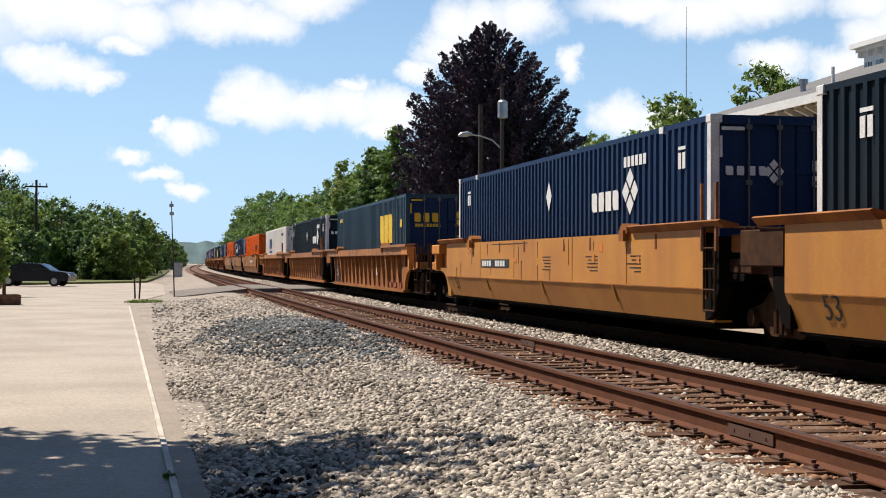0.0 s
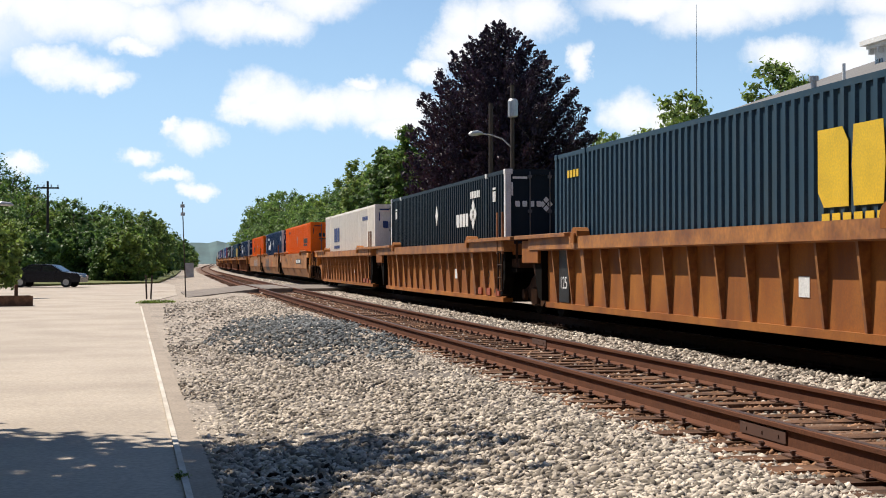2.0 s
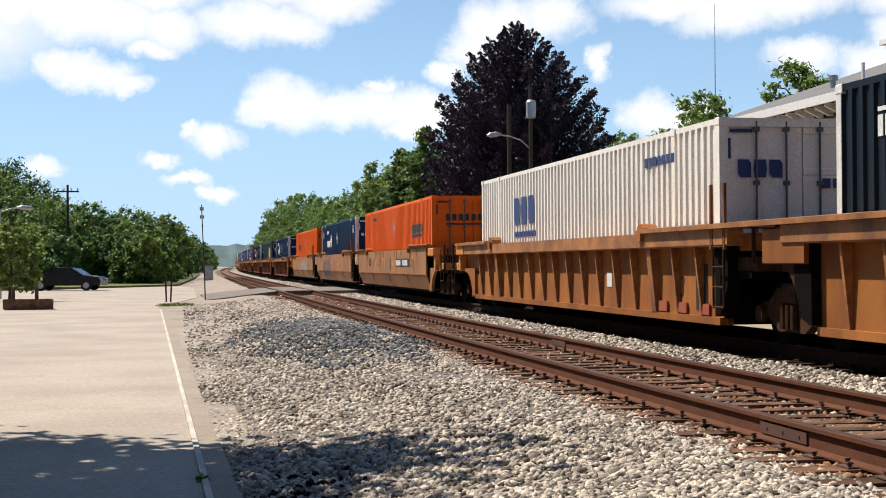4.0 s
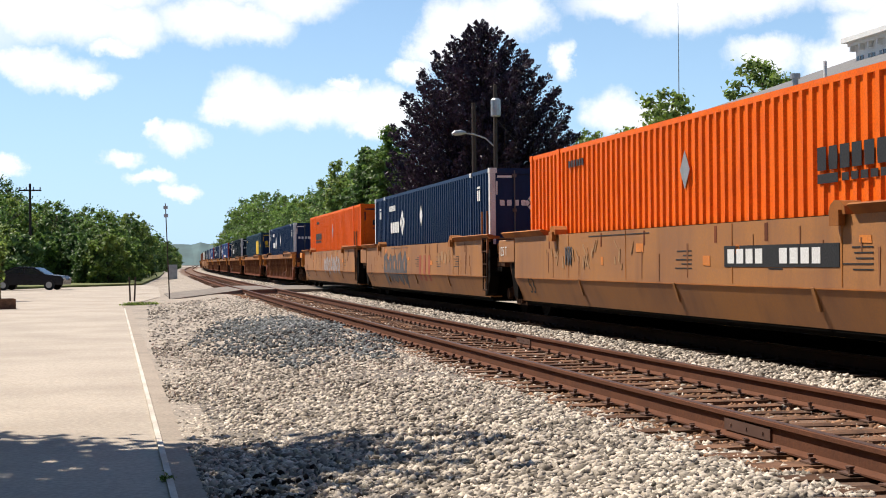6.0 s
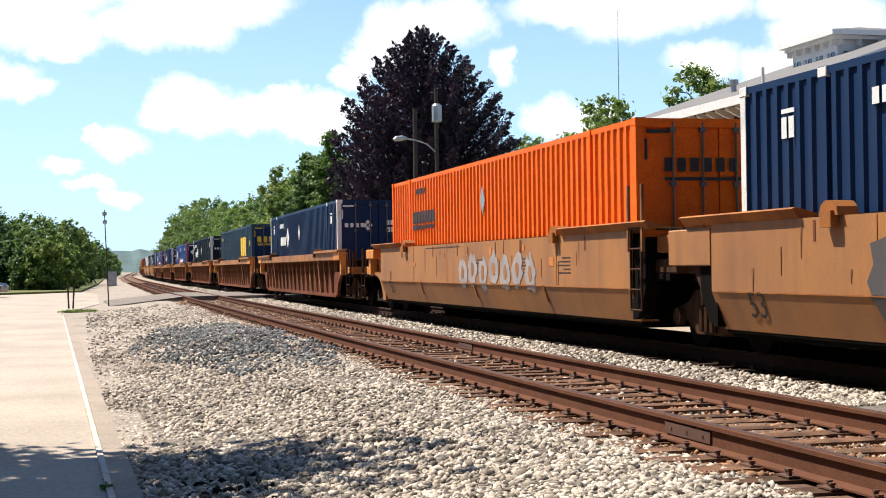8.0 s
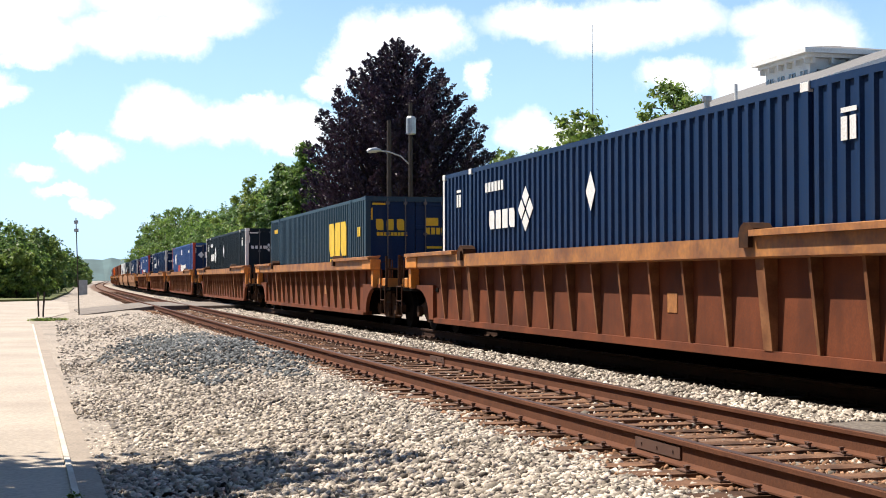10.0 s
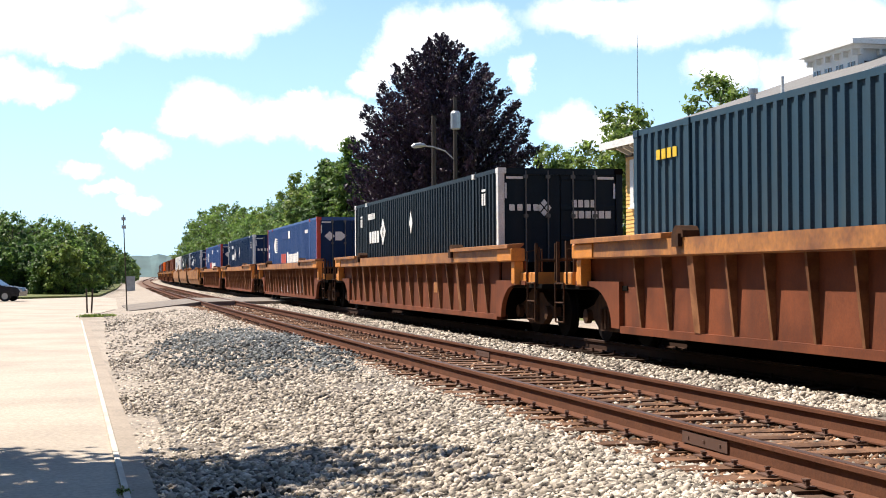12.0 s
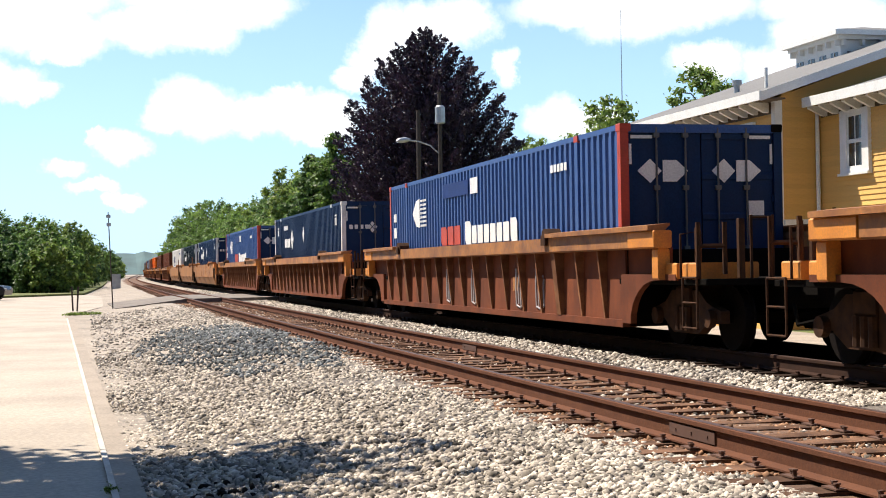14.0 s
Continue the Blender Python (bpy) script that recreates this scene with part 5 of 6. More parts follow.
def beech(name, label, m, height, reach, seed, material, branches=620, leaves=175000, leaf=0.088):
    """Upswept boughs that end in pointed sprays, so that the outline is spiky and lets the sky in."""
    rng = np.random.default_rng(seed)
    top = thing(name, label, "tree", m)
    sh = Shape()
    sh.tube([(0, 0, 0), (0.1, 0, height * 0.4), (-0.3, 0, height * 0.75), (-0.5, 0, height * 0.97)], [0.42, 0.30, 0.16, 0.03], 10)
    starts, ends = [], []
    for k in range(branches):
        d = (height - 1.2) * ((k + rng.random()) / branches) ** 0.92
        r = reach * (1 - math.exp(-(d + 0.12) / 3.9)) * rng.uniform(0.80, 1.08) * (1.0 if rng.random() < 0.72 else rng.uniform(0.55, 0.9))
        a = k * 2.399963 + rng.uniform(-0.3, 0.3)
        z1 = height - d
        lean = -0.5 * z1 / height
        z0 = max(z1 - r * rng.uniform(0.55, 0.95) - 0.5, 0.9)
        st = Vector((lean * 0.8 + 0.12 * r * math.cos(a), 0.12 * r * math.sin(a), z0))
        en = Vector((lean + r * math.cos(a), r * math.sin(a), z1))
        starts.append(st)
        ends.append(en)
        if k % 2 == 0:
            sh.tube([st, st.lerp(en, 0.55) + Vector((0, 0, -0.2)), en], [0.07, 0.04, 0.012], 5)
    part("trunk", sh, M_BARK, top)
    st, en = np.array(starts), np.array(ends)
    ln = np.linalg.norm(en - st, axis=1)
    k = rng.choice(branches, leaves, p=ln / ln.sum())
    u = 1.06 - 0.85 * rng.random(leaves) ** 1.5
    width = 0.07 + 0.58 * np.clip(1.06 - u, 0, 1) ** 0.8
    c = st[k] + (en - st)[k] * u[:, None] + rng.normal(size=(leaves, 3)) * (width * np.clip(ln[k] / 4.5, 0.35, 1.0))[:, None] * np.array([1, 1, 0.8])
    c[:, 2] -= 0.25 * np.sin(np.clip(u, 0, 1) * math.pi)
    axis = (en - st)[k] / ln[k][:, None] + rng.normal(size=(leaves, 3)) * 0.55
    axis /= np.linalg.norm(axis, axis=1)[:, None]
    side = np.cross(axis, rng.normal(size=(leaves, 3)))
    side /= np.linalg.norm(side, axis=1)[:, None]
    size = (leaf * rng.uniform(0.6, 1.5, leaves))[:, None]
    q = np.stack([c - axis * size, c - side * size * 0.5, c + axis * size * 1.1, c + side * size * 0.5], 1)
    part("crown", soup("crown", q.reshape(-1, 3), np.arange(4 * leaves).reshape(leaves, 4), [material]), None, top)
    return top


def bearing(az, r):
    return r * math.sin(radians(az)), r * math.cos(radians(az))


LEFT_SKYLINE = [(-12, 4.6), (-7, 4.2), (-4.9, 3.3), (-4.3, 3.0), (-4.0, 2.2), (-2.8, 2.45), (-2.0, 2.1), (-1.2, 2.35), (-0.4, 1.95), (0.3, 1.8), (0.6, 1.2), (1.4, 0.95), (2.0, 0.65), (2.4, 0.35)]
RIGHT_SKYLINE = [(3.7, 1.2), (4.1, 2.1), (5.0, 2.75), (6.3, 2.7), (7.6, 2.95), (8.4, 3.6), (10, 4.2), (12, 4.4)]


def above(line, az):
    return float(np.interp(az, [q[0] for q in line], [q[1] for q in line]))


def build_trees():
    beech("beech_tree", "tall purple-leaved copper beech tree behind the train", pose(20.95, 84, -0.5), 15.8, 6.05, 11, M_LEAFP)
    # the tree that shades the lot's edge
    tree("shade_tree", "leafy green tree shading the edge of the lot", pose(-6.3, 12.9, -0.42), 10.5, 4.6, 23, M_LEAFG, "round", 70000, 0.14, 0.36, 90, 0.025)
    # out of view: trees added round the camera and left to cut sky fill
    for k, (x, y, hgt, sp) in enumerate(((-5.5, -3.5, 12.5, 6.0), (4.0, -11.0, 13.0, 6.2), (-12.5, 3.0, 12.0, 5.5), (-4.0, -15.0, 14.0, 6.5))):
        tree("shade_tree", "unseen leafy tree added near the camera to block sky light", pose(x, y, -0.42), hgt, sp, 60 + k, M_LEAFG, "round", 26000, 0.26, 0.30, 80, 0.025)
    for k in range(9):
        tree("shade_tree", "unseen tall tree added behind the camera to block sky light", pose(-26 + 7.5 * k, -27 - 5 * (k % 2), -0.5), 17.0 + 2.0 * (k % 3), 6.5, 70 + k, M_LEAFD, "round", 14000, 0.42, 0.05, 80, 0.025)
    for k in range(15):
        tree("shade_tree", "unseen tall tree added far left to block sky light", pose(-29 - 6 * (k % 2), -20 + 8.0 * k, -0.5), 16.0 + 2.0 * (k % 3), 6.5, 90 + k, M_LEAFD, "round", 11000, 0.42, 0.04, 70, 0.025)
    tree("pine_tree", "dark green pine with level boughs beside the beech", pose(*bearing(9.15, 104), -0.5), 9.9, 3.2, 31, M_LEAFD, "cone", 30000, 0.13, 0.12, 110, 0.02, (0.14, 0.26), 0.3)
    tree("pine_tree", "dark green pine with level boughs beside the beech", pose(*bearing(10.15, 101), -0.5), 11.2, 3.4, 32, M_LEAFG, "cone", 28000, 0.13, 0.12, 110, 0.02, (0.14, 0.26), 0.3)
    tree("broadleaf_tree", "slender light green tree with open boughs", pose(*bearing(8.05, 108), -0.5), 9.3, 1.5, 33, M_LEAFL, "round", 6000, 0.13, 0.2, 40, 0.014, (0.25, 0.5))
    for x, y, hgt, sp, s in ((29.0, 76, 11.0, 3.0, 41), (31.8, 80, 9.6, 2.6, 42), (34.5, 76, 12.9, 3.0, 43), (37.4, 79, 12.6, 3.0, 44), (33.5, 103, 11.3, 2.6, 45), (30.0, 112, 9.5, 3.2, 46), (25.5, 98, 8.0, 3.0, 47)):
        tree("broadleaf_tree", "green tree with an open crown behind the building", pose(x, y, -0.5), hgt, sp, s, M_LEAFL if s % 2 else M_LEAFG, "round", 13000, 0.15, 0.25, 60, 0.016, (0.20, 0.42))
    tree("broadleaf_tree", "thin wispy tree top above the roof", pose(*bearing(26.0, 70), -0.5), 9.7, 0.75, 48, M_LEAFD, "round", 900, 0.11, 0.5, 16, 0.01, (0.3, 0.6))
    rng = random.Random(4)
    paints = [M_LEAFG, M_LEAFD, M_LEAFD, M_LEAFL, M_LEAFG]
    # woods left of the line: a tall back row under the skyline, a middle row, light bushes along the edge
    for row, (r0, part_of, step, fine) in enumerate(((150, 1.0, 0.50, 9000), (133, 0.80, 0.62, 9000), (119, 0.55, 0.62, 8000))):
        az = -8.0 if row else -9.5
        while az < 0.35 - 0.15 * row:
            r = r0 + rng.uniform(-5, 5)
            hgt = max(r * math.tan(radians(above(LEFT_SKYLINE, az) * part_of * rng.uniform(0.88, 1.10))) + 1.6, 2.6)
            tree("broadleaf_tree", ("full green broadleaf tree deep in the wood", "full green broadleaf tree inside the wood", "light green low tree at the wood's edge")[row], pose(*bearing(az, r), -0.5, 0, 0, rng.uniform(0, 360)), hgt, hgt * rng.uniform(0.36, 0.5), 100 + 40 * row + int(az * 2 + 20), rng.choice(paints) if row < 2 else rng.choice([M_LEAFL, M_LEAFG, M_LEAFL, M_LEAFD]), "round", fine, 0.14, 0.02, 44, 0.026, (0.16, 0.36))
            az += step * rng.uniform(0.8, 1.2)
    for k in range(34):
        az = 0.25 + 2.05 * (k / 33) ** 0.8
        y = 155 + 9.5 * k
        edge = NEAR_X + drift(y) - 5.0
        x = min(y * math.tan(radians(az)), edge) - rng.uniform(0, 2)
        hgt = max(y * math.tan(radians(above(LEFT_SKYLINE, az) * rng.uniform(0.88, 1.05))) + 1.6, 3.0)
        tree("broadleaf_tree", "full green broadleaf tree beside the far line", pose(x, y, -0.5, 0, 0, rng.uniform(0, 360)), hgt, hgt * 0.42, 260 + k, rng.choice(paints), "round", 3600, 0.2, 0.02, 34, 0.03, (0.18, 0.36))
    tree("broadleaf_tree", "dark tall tree rising above the woods", pose(*bearing(0.15, 140), -0.5), 6.2, 0.9, 520, M_LEAFD, "round", 1800, 0.12, 0.45, 20, 0.014, (0.3, 0.6))
    for k, (x, y, hgt) in enumerate(((-9.3, 101, 4.6), (-6.55, 66, 3.4))):
        tree("broadleaf_tree", "light green young tree at the lot's edge", pose(x, y, -0.42), hgt, hgt * 0.40, 500 + k, M_LEAFL, "round", 7000, 0.10, 0.22, 34)
    # woods behind the train, right of the line
    for k in range(30):
        az = 3.85 + 0.23 * k
        r = 330 - 8.6 * k * (0.75 if k > 18 else 1) if k < 19 else 176 - 5.0 * (k - 18)
        hgt = r * math.tan(radians(above(RIGHT_SKYLINE, az) * rng.uniform(0.90, 1.04))) + 1.6
        tree("broadleaf_tree", "full green broadleaf tree behind the train", pose(*bearing(az, r), -0.5, 0, 0, rng.uniform(0, 360)), hgt, hgt * (0.28 if k < 4 else 0.38), 200 + k, rng.choice([M_LEAFG, M_LEAFD, M_LEAFG, M_LEAFL]), "round", 7000, 0.22 if k < 14 else 0.17, 0.05, 46, 0.02, (0.15, 0.34))
    for k in range(8):
        x, y = bearing(11.0 + 0.9 * k, 118 + rng.uniform(-6, 10))
        hgt = rng.uniform(8.0, 10.0)
        tree("broadleaf_tree", "green broadleaf tree behind the beech", pose(x, y, -0.5), hgt, hgt * 0.4, 330 + k, rng.choice([M_LEAFG, M_LEAFD]), "round", 5000, 0.2, 0.05, 36)


build_trees()


def build_hills():
    """Low wooded ridges that close the valley."""
    # distance haze is mixed into this pale blue-green
    ma = mat("far woods with haze colour", (0.12, 0.19, 0.19), 1.0, col2=(0.09, 0.15, 0.15), scale=0.02, amount=0.8, grain=0.06, grain_amount=0.2)
    for name, y, x0, x1, hgt, s in (("far_hill", 1300, -500, 700, 21, 0.0), ("far_hill", 900, -400, -4, 11, 5.0)):
        xs = [x0 + (x1 - x0) * k / 160 for k in range(161)]
        vs = []
        for x in xs:
            h = hgt * (0.72 + 0.35 * noise.noise((x * 0.006 + s, 1.0, s))) + 2.2 * noise.noise((x * 0.09, s, 2.0)) + 1.2 * noise.noise((x * 0.3, s, 4.0))
            vs += [(x, y - 60, -2.0), (x, y, h), (x, y + 200, -2.0)]
        fs = []
        for k in range(160):
            a = 3 * k
            fs += [(a, a + 3, a + 4, a + 1), (a + 1, a + 4, a + 5, a + 2)]
        tagged(part(name, Shape().add(vs, fs), ma), "far wooded ridge in a haze-tinted blue-green colour", "hill", kind="structure")


build_hills()


# ---- the yellow building ----
def window(top, x, y, z, w=0.74, h=1.36):
    """A sash window in a wall that faces -x, with wide white side trim."""
    f = Shape()
    for a, b, c, d in ((y - w / 2 - 0.32, y - w / 2, z - 0.12, z + h + 0.12), (y + w / 2, y + w / 2 + 0.32, z - 0.12, z + h + 0.12), (y - w / 2, y + w / 2, z + h, z + h + 0.12), (y - w / 2, y + w / 2, z - 0.12, z)):
        f.box(x - 0.08, x + 0.02, a, b, c, d)
    win = part("window", f, M_TRIM, top, "white framed sash window")
    for k in (0, 1):
        z0 = z + k * h / 2
        s = Shape()
        s.box(x - 0.05, x, y - w / 2, y - w / 2 + 0.05, z0, z0 + h / 2)
        s.box(x - 0.05, x, y + w / 2 - 0.05, y + w / 2, z0, z0 + h / 2)
        s.box(x - 0.05, x, y - w / 2 + 0.05, y + w / 2 - 0.05, z0, z0 + 0.05)
        s.box(x - 0.05, x, y - w / 2 + 0.05, y + w / 2 - 0.05, z0 + h / 2 - 0.05, z0 + h / 2)
        s.box(x - 0.045, x - 0.01, y - 0.015, y + 0.015, z0 + 0.05, z0 + h / 2 - 0.05)
        part("sash", s, M_TRIM, win)
        for d in (-1, 1):
            a, b = sorted((y + d * 0.015, y + d * (w / 2 - 0.05)))
            part("pane", Shape().box(x - 0.03, x - 0.02, a, b, z0 + 0.05, z0 + h / 2 - 0.05), M_GLASS, win)
    part("window_sill", Shape().box(x - 0.14, x, y - w / 2 - 0.36, y + w / 2 + 0.36, z - 0.18, z - 0.12), M_TRIM, win)


def boards(top, x, y0, y1, z0, z1, face="x"):
    """Clapboards, each lapped over the one below."""
    step = 0.135
    n = int((z1 - z0) / step)
    if face == "x":
        prof = [(x, 0), (x - 0.030, 0), (x - 0.008, step), (x, step)]
        me = Shape().along_y(prof, y0, y1).mesh("board", M_YWALL)
    else:
        prof = [(x, 0), (x - 0.030, 0), (x - 0.008, step), (x, step)]
        me = Shape().along_x(prof, y0, y1).mesh("board", M_YWALL)
    for k in range(n):
        ob = part("board", me, None, top)
        ob.location = (0, 0, z0 + step * k)


# shadow behind the white brackets, painted into soffit and frieze
M_EAVESHADE = mat("dark brown eave shade", (0.10, 0.065, 0.035), 0.7)


def build_house():
    top = thing("depot_building", "yellow clapboard building with white trim, bracketed eaves and a grey roof", "building")
    XA, XB, YC = 18.0, 19.24, 35.1
    part("wall", Shape().box(XA, 33.0, YC, 47.2, -0.7, 5.45), M_YWALL, top)
    part("wall", Shape().box(XB, 33.0, 6.0, YC, -0.7, 5.30), M_YWALL, top)
    boards(top, XA, YC + 0.15, 47.2, 2.25, 5.35)
    boards(top, YC, XA + 0.15, XB, 2.25, 5.75, "y")
    boards(top, XB, 6.0, YC - 0.10, 2.25, 5.20)
    # gable end of the main wing
    for y in (YC + 0.002, 47.0):
        part("gable", Shape().along_y([(XA, 5.45), (33.0, 5.45), (25.5, 8.1)], y, y + 0.198), M_YWALL, top)
    # trim
    part("corner_board", Shape().box(XA - 0.05, XA + 0.16, YC - 0.05, YC + 0.16, -0.6, 5.45), M_TRIM, top)
    part("belt_course", Shape().box(XA - 0.08, XA + 0.02, YC + 0.17, 47.2, 2.05, 2.25), M_TRIM, top)
    part("belt_course", Shape().box(XA + 0.17, XB, YC - 0.09, YC, 2.05, 2.25), M_TRIM, top)
    part("belt_course", Shape().box(XB - 0.09, XB, 6.0, YC - 0.1, 2.05, 2.25), M_TRIM, top)
    part("downspout", Shape().tube([(XB - 0.12, YC - 0.14, 5.1), (XB - 0.12, YC - 0.14, 0.0)], 0.055, 8), M_TRIM, top, "white downspout")
    # roofs: main wing with its ridge along the tracks, lower wing in front of it
    rise = (8.25 - 5.52) / (25.5 - 17.3)
    slab = [(17.3, 5.52), (25.5, 8.25), (33.7, 5.52), (33.7, 5.40), (25.5, 8.12), (17.3, 5.40)]
    part("roof", Shape().along_y(slab, YC - 0.55, 47.8), M_ROOF, top, "grey shingle roof")
    slab = [(18.6, 5.36), (25.6, 7.35), (32.6, 5.36), (32.6, 5.24), (25.6, 7.22), (18.6, 5.24)]
    part("roof", Shape().along_y(slab, 5.0, YC - 0.57), M_ROOF, top, "grey shingle roof")
    part("fascia", Shape().box(17.24, 17.30, YC - 0.6, 47.8, 5.32, 5.56), M_TRIM, top)
    part("fascia", Shape().box(18.54, 18.60, 5.0, YC - 0.4, 5.15, 5.40), M_TRIM, top)
    part("soffit", Shape().box(17.30, XA, YC - 0.55, 47.8, 5.36, 5.395), M_EAVESHADE, top)
    part("soffit", Shape().box(18.60, XB, 5.0, YC - 0.58, 5.19, 5.235), M_EAVESHADE, top)
    part("frieze", Shape().box(XA - 0.045, XA, YC + 0.17, 47.2, 5.05, 5.355), M_EAVESHADE, top)
    part("frieze", Shape().box(XB - 0.045, XB, 6.0, YC - 0.2, 4.92, 5.185), M_EAVESHADE, top)
    rake = Shape().add([(17.3, YC - 0.58, 5.30), (17.3, YC - 0.58, 5.54), (25.5, YC - 0.58, 8.27), (25.5, YC - 0.58, 8.02), (17.3, YC - 0.55, 5.30), (17.3, YC - 0.55, 5.54), (25.5, YC - 0.55, 8.27), (25.5, YC - 0.55, 8.02)],
                       [(0, 1, 2, 3), (4, 7, 6, 5), (0, 4, 5, 1), (1, 5, 6, 2), (2, 6, 7, 3), (3, 7, 4, 0)])
    part("rake_board", rake, M_TRIM, top, "white rake board")
    br = Shape().along_y([(0, 0), (-0.52, 0), (-0.52, -0.07), (-0.12, -0.26), (0, -0.26)], -0.06, 0.06).mesh("bracket", M_TRIM)
    for k in range(19):
        ob = part("bracket", br, None, top)
        ob.location = (XA - 0.05, YC + 0.35 + 0.62 * k, 5.355)
    for k in range(40):
        ob = part("bracket", br, None, top)
        ob.location = (XB - 0.05, YC - 0.5 - 0.58 * k, 5.185)
    for y in (33.15, 29.6, 26.0):
        window(top, XB - 0.03, y, 3.48)
    for y in (36.9, 39.3, 42.8, 45.9):
        window(top, XA - 0.03, y, 3.45)
    # cupola
    cx0, cx1, cy0, cy1 = 23.5, 26.8, 41.4, 44.3
    cup = part("cupola", Shape().box(cx0, cx1, cy0, cy1, 6.6, 7.75), M_TRIM, top, "white roof cupola with small windows")
    part("cornice", Shape().box(cx0 - 0.36, cx1 + 0.36, cy0 - 0.36, cy1 + 0.36, 8.20, 8.36).box(cx0 - 0.20, cx1 + 0.20, cy0 - 0.20, cy1 + 0.20, 8.08, 8.20).box(cx0, cx1, cy0, cy1, 7.75, 8.08), M_TRIM, cup)
    for k in range(4):
        y = cy0 + 0.38 + 0.74 * k
        part("pane", Shape().box(cx0 - 0.012, cx0 - 0.003, y - 0.22, y + 0.22, 7.32, 7.72), M_GLASS, cup)
        part("panel", Shape().box(cx0 - 0.014, cx0 - 0.003, y - 0.24, y + 0.24, 6.85, 7.18), M_YWALL, cup)
        part("mullion", Shape().box(cx0 - 0.03, cx0 - 0.013, y - 0.02, y + 0.02, 7.32, 7.72), M_TRIM, cup)
    for k in range(4):
        x = cx0 + 0.45 + 0.82 * k
        part("pane", Shape().box(x - 0.22, x + 0.22, cy0 - 0.012, cy0 - 0.003, 7.32, 7.72), M_GLASS, cup)
        part("panel", Shape().box(x - 0.26, x + 0.26, cy0 - 0.014, cy0 - 0.003, 6.85, 7.18), M_YWALL, cup)
    for k in range(6):
        y = cy0 + 0.05 + 0.58 * k
        part("bracket", Shape().box(cx0 - 0.18, cx0 - 0.002, y - 0.045, y + 0.045, 7.90, 8.08), M_TRIM, cup)
        x = cx0 + 0.05 + 0.66 * k
        part("bracket", Shape().box(x - 0.045, x + 0.045, cy0 - 0.18, cy0 - 0.002, 7.90, 8.08), M_TRIM, cup)
    part("roof", Shape().add([(cx0 - 0.34, cy0 - 0.34, 8.362), (cx1 + 0.34, cy0 - 0.34, 8.362), (cx1 + 0.34, cy1 + 0.34, 8.362), (cx0 - 0.34, cy1 + 0.34, 8.362), ((cx0 + cx1) / 2, (cy0 + cy1) / 2, 8.75)], [(0, 1, 4), (1, 2, 4), (2, 3, 4), (3, 0, 4), (0, 3, 2, 1)]), M_ROOF, cup)
    vent = Shape().tube([(19.6, 40.7, 6.0), (19.6, 40.7, 6.5)], 0.09, 10).tube([(19.6, 40.7, 6.5), (19.6, 40.7, 6.65)], 0.15, 10)
    part("roof_vent", vent, M_GALV, top, "galvanised roof vent")
    part("gutter_pipe", Shape().tube([(18.3, 36.2, 5.5), (18.3, 36.2, 6.4)], 0.05, 8), M_TRIM, top)


build_house()


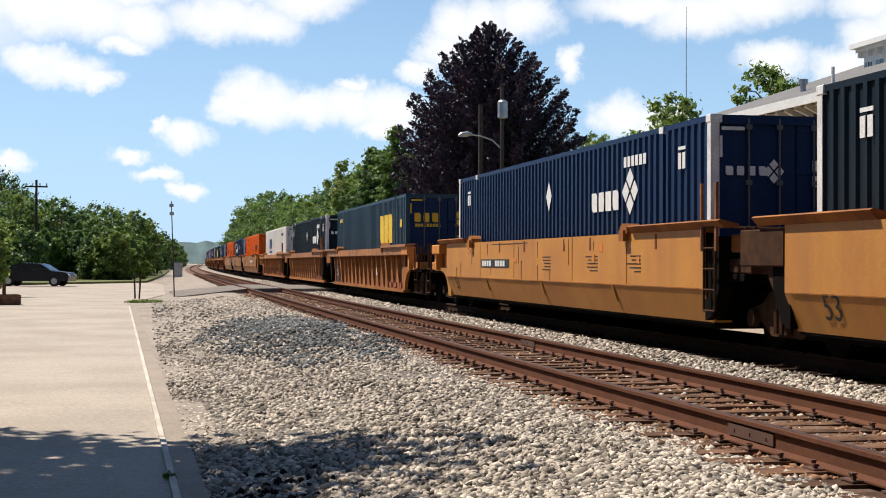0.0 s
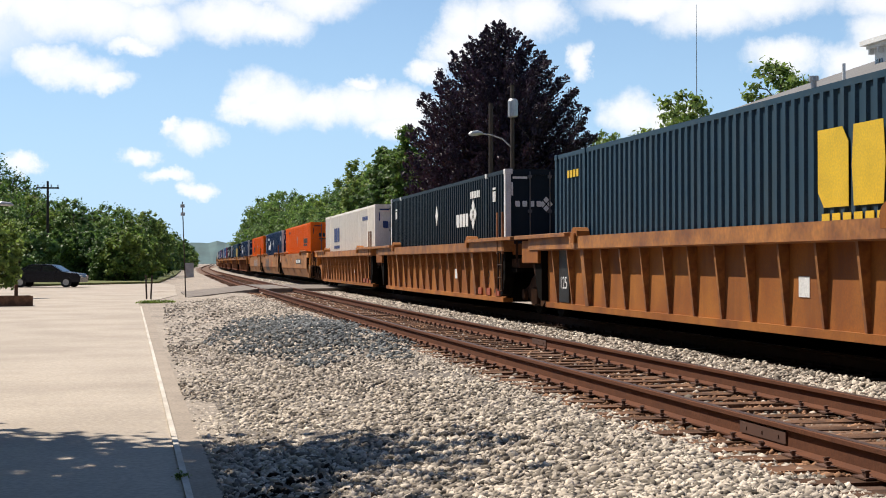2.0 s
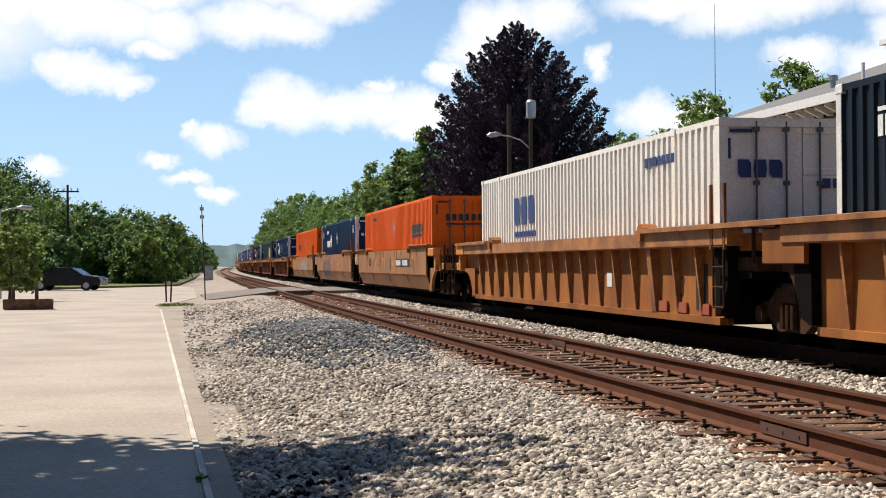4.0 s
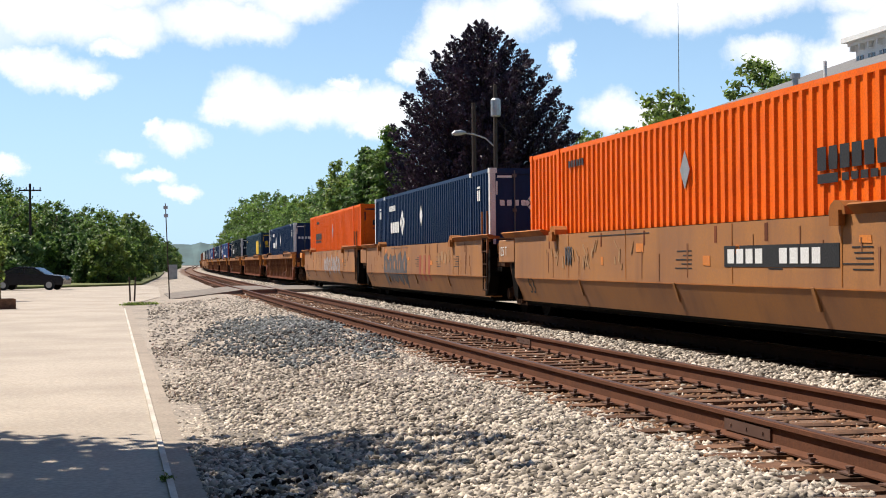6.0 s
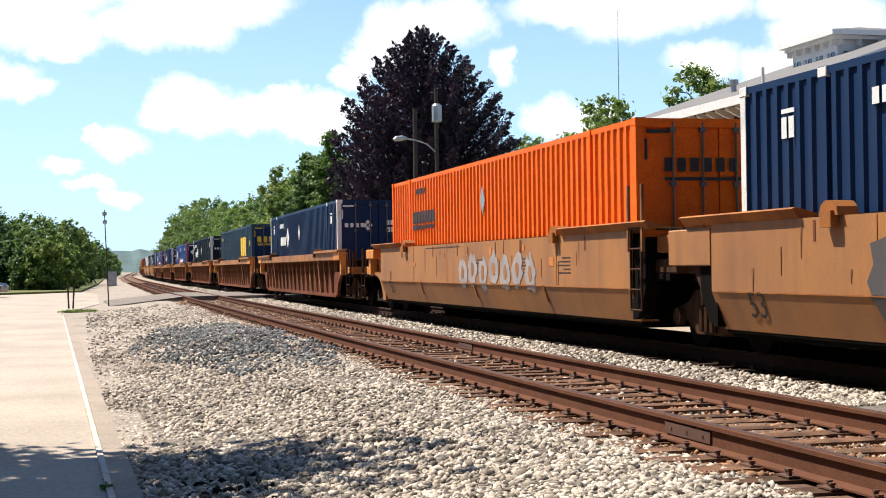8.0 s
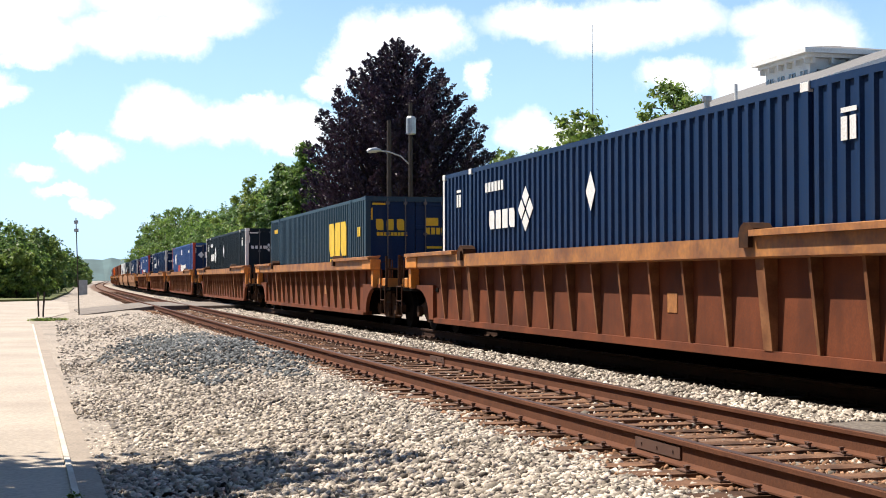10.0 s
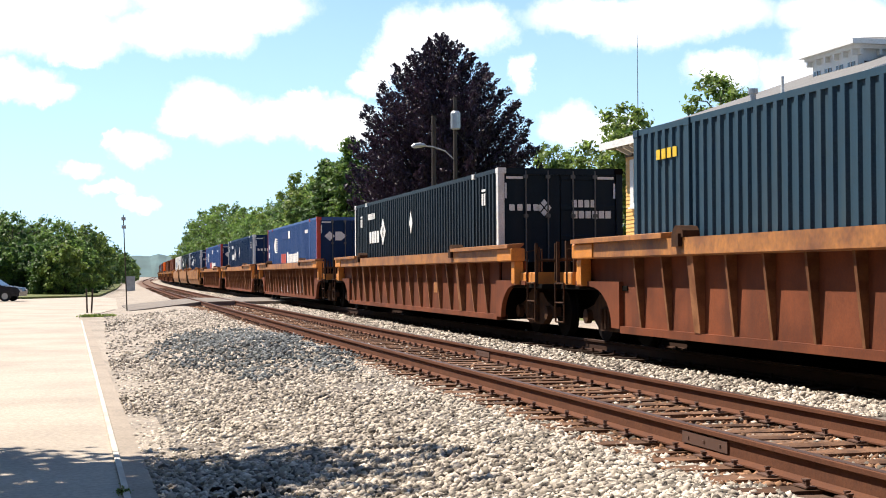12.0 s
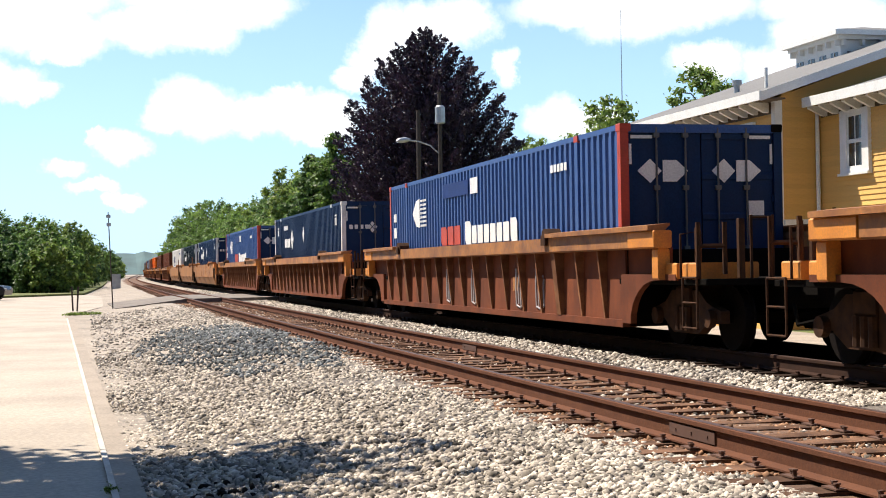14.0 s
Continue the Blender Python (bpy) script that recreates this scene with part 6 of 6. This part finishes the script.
# ---- poles, posts, the parked car ----
def build_poles():
    t = thing("street_lamp", "wooden pole with a curved lamp arm and grey transformer", "street lamp", pose(17.75, 70, -0.6))
    part("pole", Shape().tube([(0, 0, 0), (0, 0, 10.4)], [0.12, 0.085], 10), M_POLE, t)
    part("lamp_arm", Shape().tube([(0, 0, 7.3), (-0.5, 0, 7.75), (-1.1, 0, 7.95), (-1.6, 0, 8.0)], 0.035, 8), M_GALV, t)
    part("lamp_head", Shape().tube([(-1.5, 0, 8.02), (-1.75, 0, 8.03), (-2.05, 0, 7.99), (-2.2, 0, 7.96)], [0.06, 0.14, 0.13, 0.04], 10), M_GALV, t, "pale grey lamp head")
    part("transformer", Shape().tube([(-0.05, -0.3, 8.8), (-0.05, -0.3, 8.85), (-0.05, -0.3, 9.6), (-0.05, -0.3, 9.7)], [0.2, 0.24, 0.24, 0.16], 14), M_GALV, t, "grey can transformer")
    t = thing("utility_pole", "dark weathered wooden utility pole beside the beech", "utility pole", pose(16.9, 71.0, -0.6))
    part("pole", Shape().tube([(0, 0, 0), (0, 0, 9.6)], [0.13, 0.10], 10), M_POLE, t)
    t = thing("utility_pole", "weathered wooden utility pole with a crossarm above the woods", "utility pole", pose(-8.1, 130, -0.5))
    part("pole", Shape().tube([(0, 0, 0), (0, 0, 8.6)], [0.14, 0.10], 10), M_POLE, t)
    arm = part("crossarm", Shape().box(-0.95, 0.95, -0.16, -0.06, 7.95, 8.08), M_POLE, t)
    for x in (-0.85, -0.3, 0.3, 0.85):
        part("insulator", Shape().tube([(x, -0.11, 8.08), (x, -0.11, 8.3)], 0.05, 8), M_GALV, arm)
    wires = thing("overhead_wires", "thin dark overhead wires strung between the poles", "cables")
    pts = [(17.75 + 1.9 * q, 70 + 5 * q, 8.2 - 0.5 * math.sin(math.pi * q / 6)) for q in range(7)]
    part("wire", Shape().tube(pts, 0.012, 5), M_MARKB, wires)
    t = thing("street_lamp", "grey street lamp with a short arm at the lot's edge", "street lamp", pose(-7.6, 72, -0.42))
    part("pole", Shape().tube([(0, 0, 0), (0, 0, 4.2)], [0.07, 0.05], 10), M_GALV, t)
    part("lamp_arm", Shape().tube([(0, 0, 4.1), (0.5, 0, 4.28), (0.9, 0, 4.32)], 0.03, 8), M_GALV, t)
    part("lamp_head", Shape().tube([(0.8, 0, 4.32), (1.0, 0, 4.34), (1.4, 0, 4.31), (1.55, 0, 4.28)], [0.05, 0.11, 0.10, 0.03], 10), M_GALV, t, "pale grey lamp head")
    t = thing("radio_mast", "slender grey radio mast behind the building", "mast", pose(58.6, 150, -0.6))
    part("pole", Shape().tube([(0, 0, 0), (0, 0, 18), (0, 0, 27.4)], [0.10, 0.07, 0.035], 8), M_GALV, t)
    part("antenna", Shape().tube([(0, 0, 27.4), (0, 0, 29.5)], 0.025, 6), M_GALV, t)
    t = thing("signal_post", "thin leaning steel post with small fittings beside the crossing", "post", pose(1.75, 63.9, -0.42, 0, -2.0, 0))
    part("pole", Shape().tube([(0, 0, 0), (0, 0, 4.15)], [0.028, 0.02], 8), M_POLE, t)
    for z in (3.55, 3.9):
        part("fitting", Shape().box(-0.09, 0.09, -0.05, 0.05, z, z + 0.14, 0.01), M_GALV, t)
    for dx in (0.0, 0.17):
        t = thing("marker_post", "short dark wooden marker post by the lot's edge", "post", pose(0.10 + dx, 62.5, -0.42, 0, 3 if dx else -2, 0))
        part("stake", Shape().box(-0.035, 0.035, -0.03, 0.03, 0, 0.98, 0.008), M_POLE, t)
        part("cap", Shape().box(-0.04, 0.04, -0.035, 0.035, 0.98, 1.02, 0.008), M_POLE, t)
    t = thing("relay_cabinet", "grey steel relay cabinet beside the track", "cabinet", pose(4.1, 138, -0.4))
    part("cabinet_body", Shape().box(-0.4, 0.4, -0.3, 0.3, 0.12, 1.45, 0.03), M_GALV, t)
    part("cabinet_door", Shape().box(-0.34, 0.34, -0.33, -0.302, 0.2, 1.36, 0.01), M_GALV, t)
    part("plinth", Shape().box(-0.46, 0.46, -0.36, 0.36, 0, 0.12), M_KERB, t)
    t = thing("weed_clump", "low green weeds at the pavement's edge", "weeds", pose(0.24, 10.6, -0.40))
    rng = np.random.default_rng(3)
    v, f = leaf_cloud(rng, [(0, 0, 0.02), (0.05, 0.06, 0.015)], [0.05, 0.035], 160, 0.012)
    part("leaves", soup("leaves", v, f, [M_LEAFL]), None, t)
    t = thing("weed_strip", "dry grass growing along the lot's corner", "weeds", pose(0.3, 56.5, -0.41))
    v, f = leaf_cloud(rng, [(0.3 * k, 0.15 * k, 0.05) for k in range(-1, 3)], [0.28] * 4, 900, 0.04, 0.2)
    part("leaves", soup("leaves", v, f, [M_LEAFL]), None, t)


def build_planter():
    t = thing("timber_planter", "low weathered timber planter box on the lot", "planter", pose(-4.75, 54.0, -0.405, 0, 0, 8))
    for x in (-0.8, 0.74):
        part("plank", Shape().box(x, x + 0.06, -0.5, 0.5, 0.0, 0.34, 0.01), M_TIE, t)
    for y in (-0.56, 0.50):
        part("plank", Shape().box(-0.84, 0.84, y, y + 0.06, 0.0, 0.36, 0.01), M_TIE, t)
    part("soil", Shape().box(-0.74, 0.74, -0.5, 0.5, 0.05, 0.28), M_BARK, t)
    for x in (-0.5, 0.3):
        part("post", Shape().box(x - 0.06, x + 0.06, -0.1, 0.1, 0.28, 0.75, 0.01), M_TIE, t)


def build_car():
    t = thing("parked_car", "dark blue sedan parked at the lot's edge", "car", pose(-5.9, 94.0, -0.405, 0, 0, 76))
    # body along local y, 4.7 m long
    side = [(-2.3, 0.32), (-2.35, 0.62), (-2.2, 0.84), (-1.25, 0.96), (-0.6, 1.36), (0.75, 1.42), (1.55, 1.06), (2.2, 0.98), (2.33, 0.7), (2.3, 0.32)]
    part("body", Shape().along_x([(y, z) for y, z in side], -0.86, 0.86), M_CARPAINT, t)
    part("roof_panel", Shape().along_x([(-0.55, 1.365), (0.72, 1.425), (0.70, 1.45), (-0.5, 1.40)], -0.66, 0.66), M_CARPAINT, t)
    for x in (-0.868, 0.862):
        part("window", Shape().along_x([(-1.05, 0.98), (-0.52, 1.30), (0.05, 1.34), (0.05, 0.98)], x, x + 0.006), M_GLASS, t, "dark side glass")
        part("window", Shape().along_x([(0.12, 0.98), (0.12, 1.34), (0.70, 1.35), (1.3, 1.03)], x, x + 0.006), M_GLASS, t, "dark side glass")
    part("windscreen", Shape().add([(-0.7, -1.22, 0.985), (0.7, -1.22, 0.985), (0.62, -0.63, 1.36), (-0.62, -0.63, 1.36)], [(0, 1, 2, 3)]), M_GLASS, t)
    for x in (-0.9, 0.7):
        for y in (-1.45, 1.4):
            w = part("wheel", Shape().disc(x, x + 0.2, y, 0.32, 0.32, 20), M_RUBBER, t)
            part("rim", Shape().disc(x - 0.004 if x < 0 else x + 0.194, x + 0.006 if x < 0 else x + 0.204, y, 0.32, 0.19, 14), M_GALV, w, "alloy rim")
    for x in (-0.62, 0.62):
        part("headlight", Shape().box(x - 0.18, x + 0.18, -2.36, -2.30, 0.60, 0.74, 0.02), M_GALV, t)
        part("tail_light", Shape().box(x - 0.18, x + 0.18, 2.29, 2.345, 0.72, 0.88, 0.02), M_RED, t)


build_poles()
build_planter()
build_car()


# ---- what moves ----
def motions():
    times = [0.5 * k for k in range(29)]
    for s0, car, load in TRAIN:
        rows = [(t, on_line(s0 - SPEED * t)) for t in times]
        for ob in (car, load):
            walk(ob, rows)
    turn = math.degrees(SPEED / FPS / 0.42)
    for w, dy in WHEELS:
        walk(w, [(k / FPS, pose(0, dy, 0.42, turn * k)) for k in range(421)])


motions()
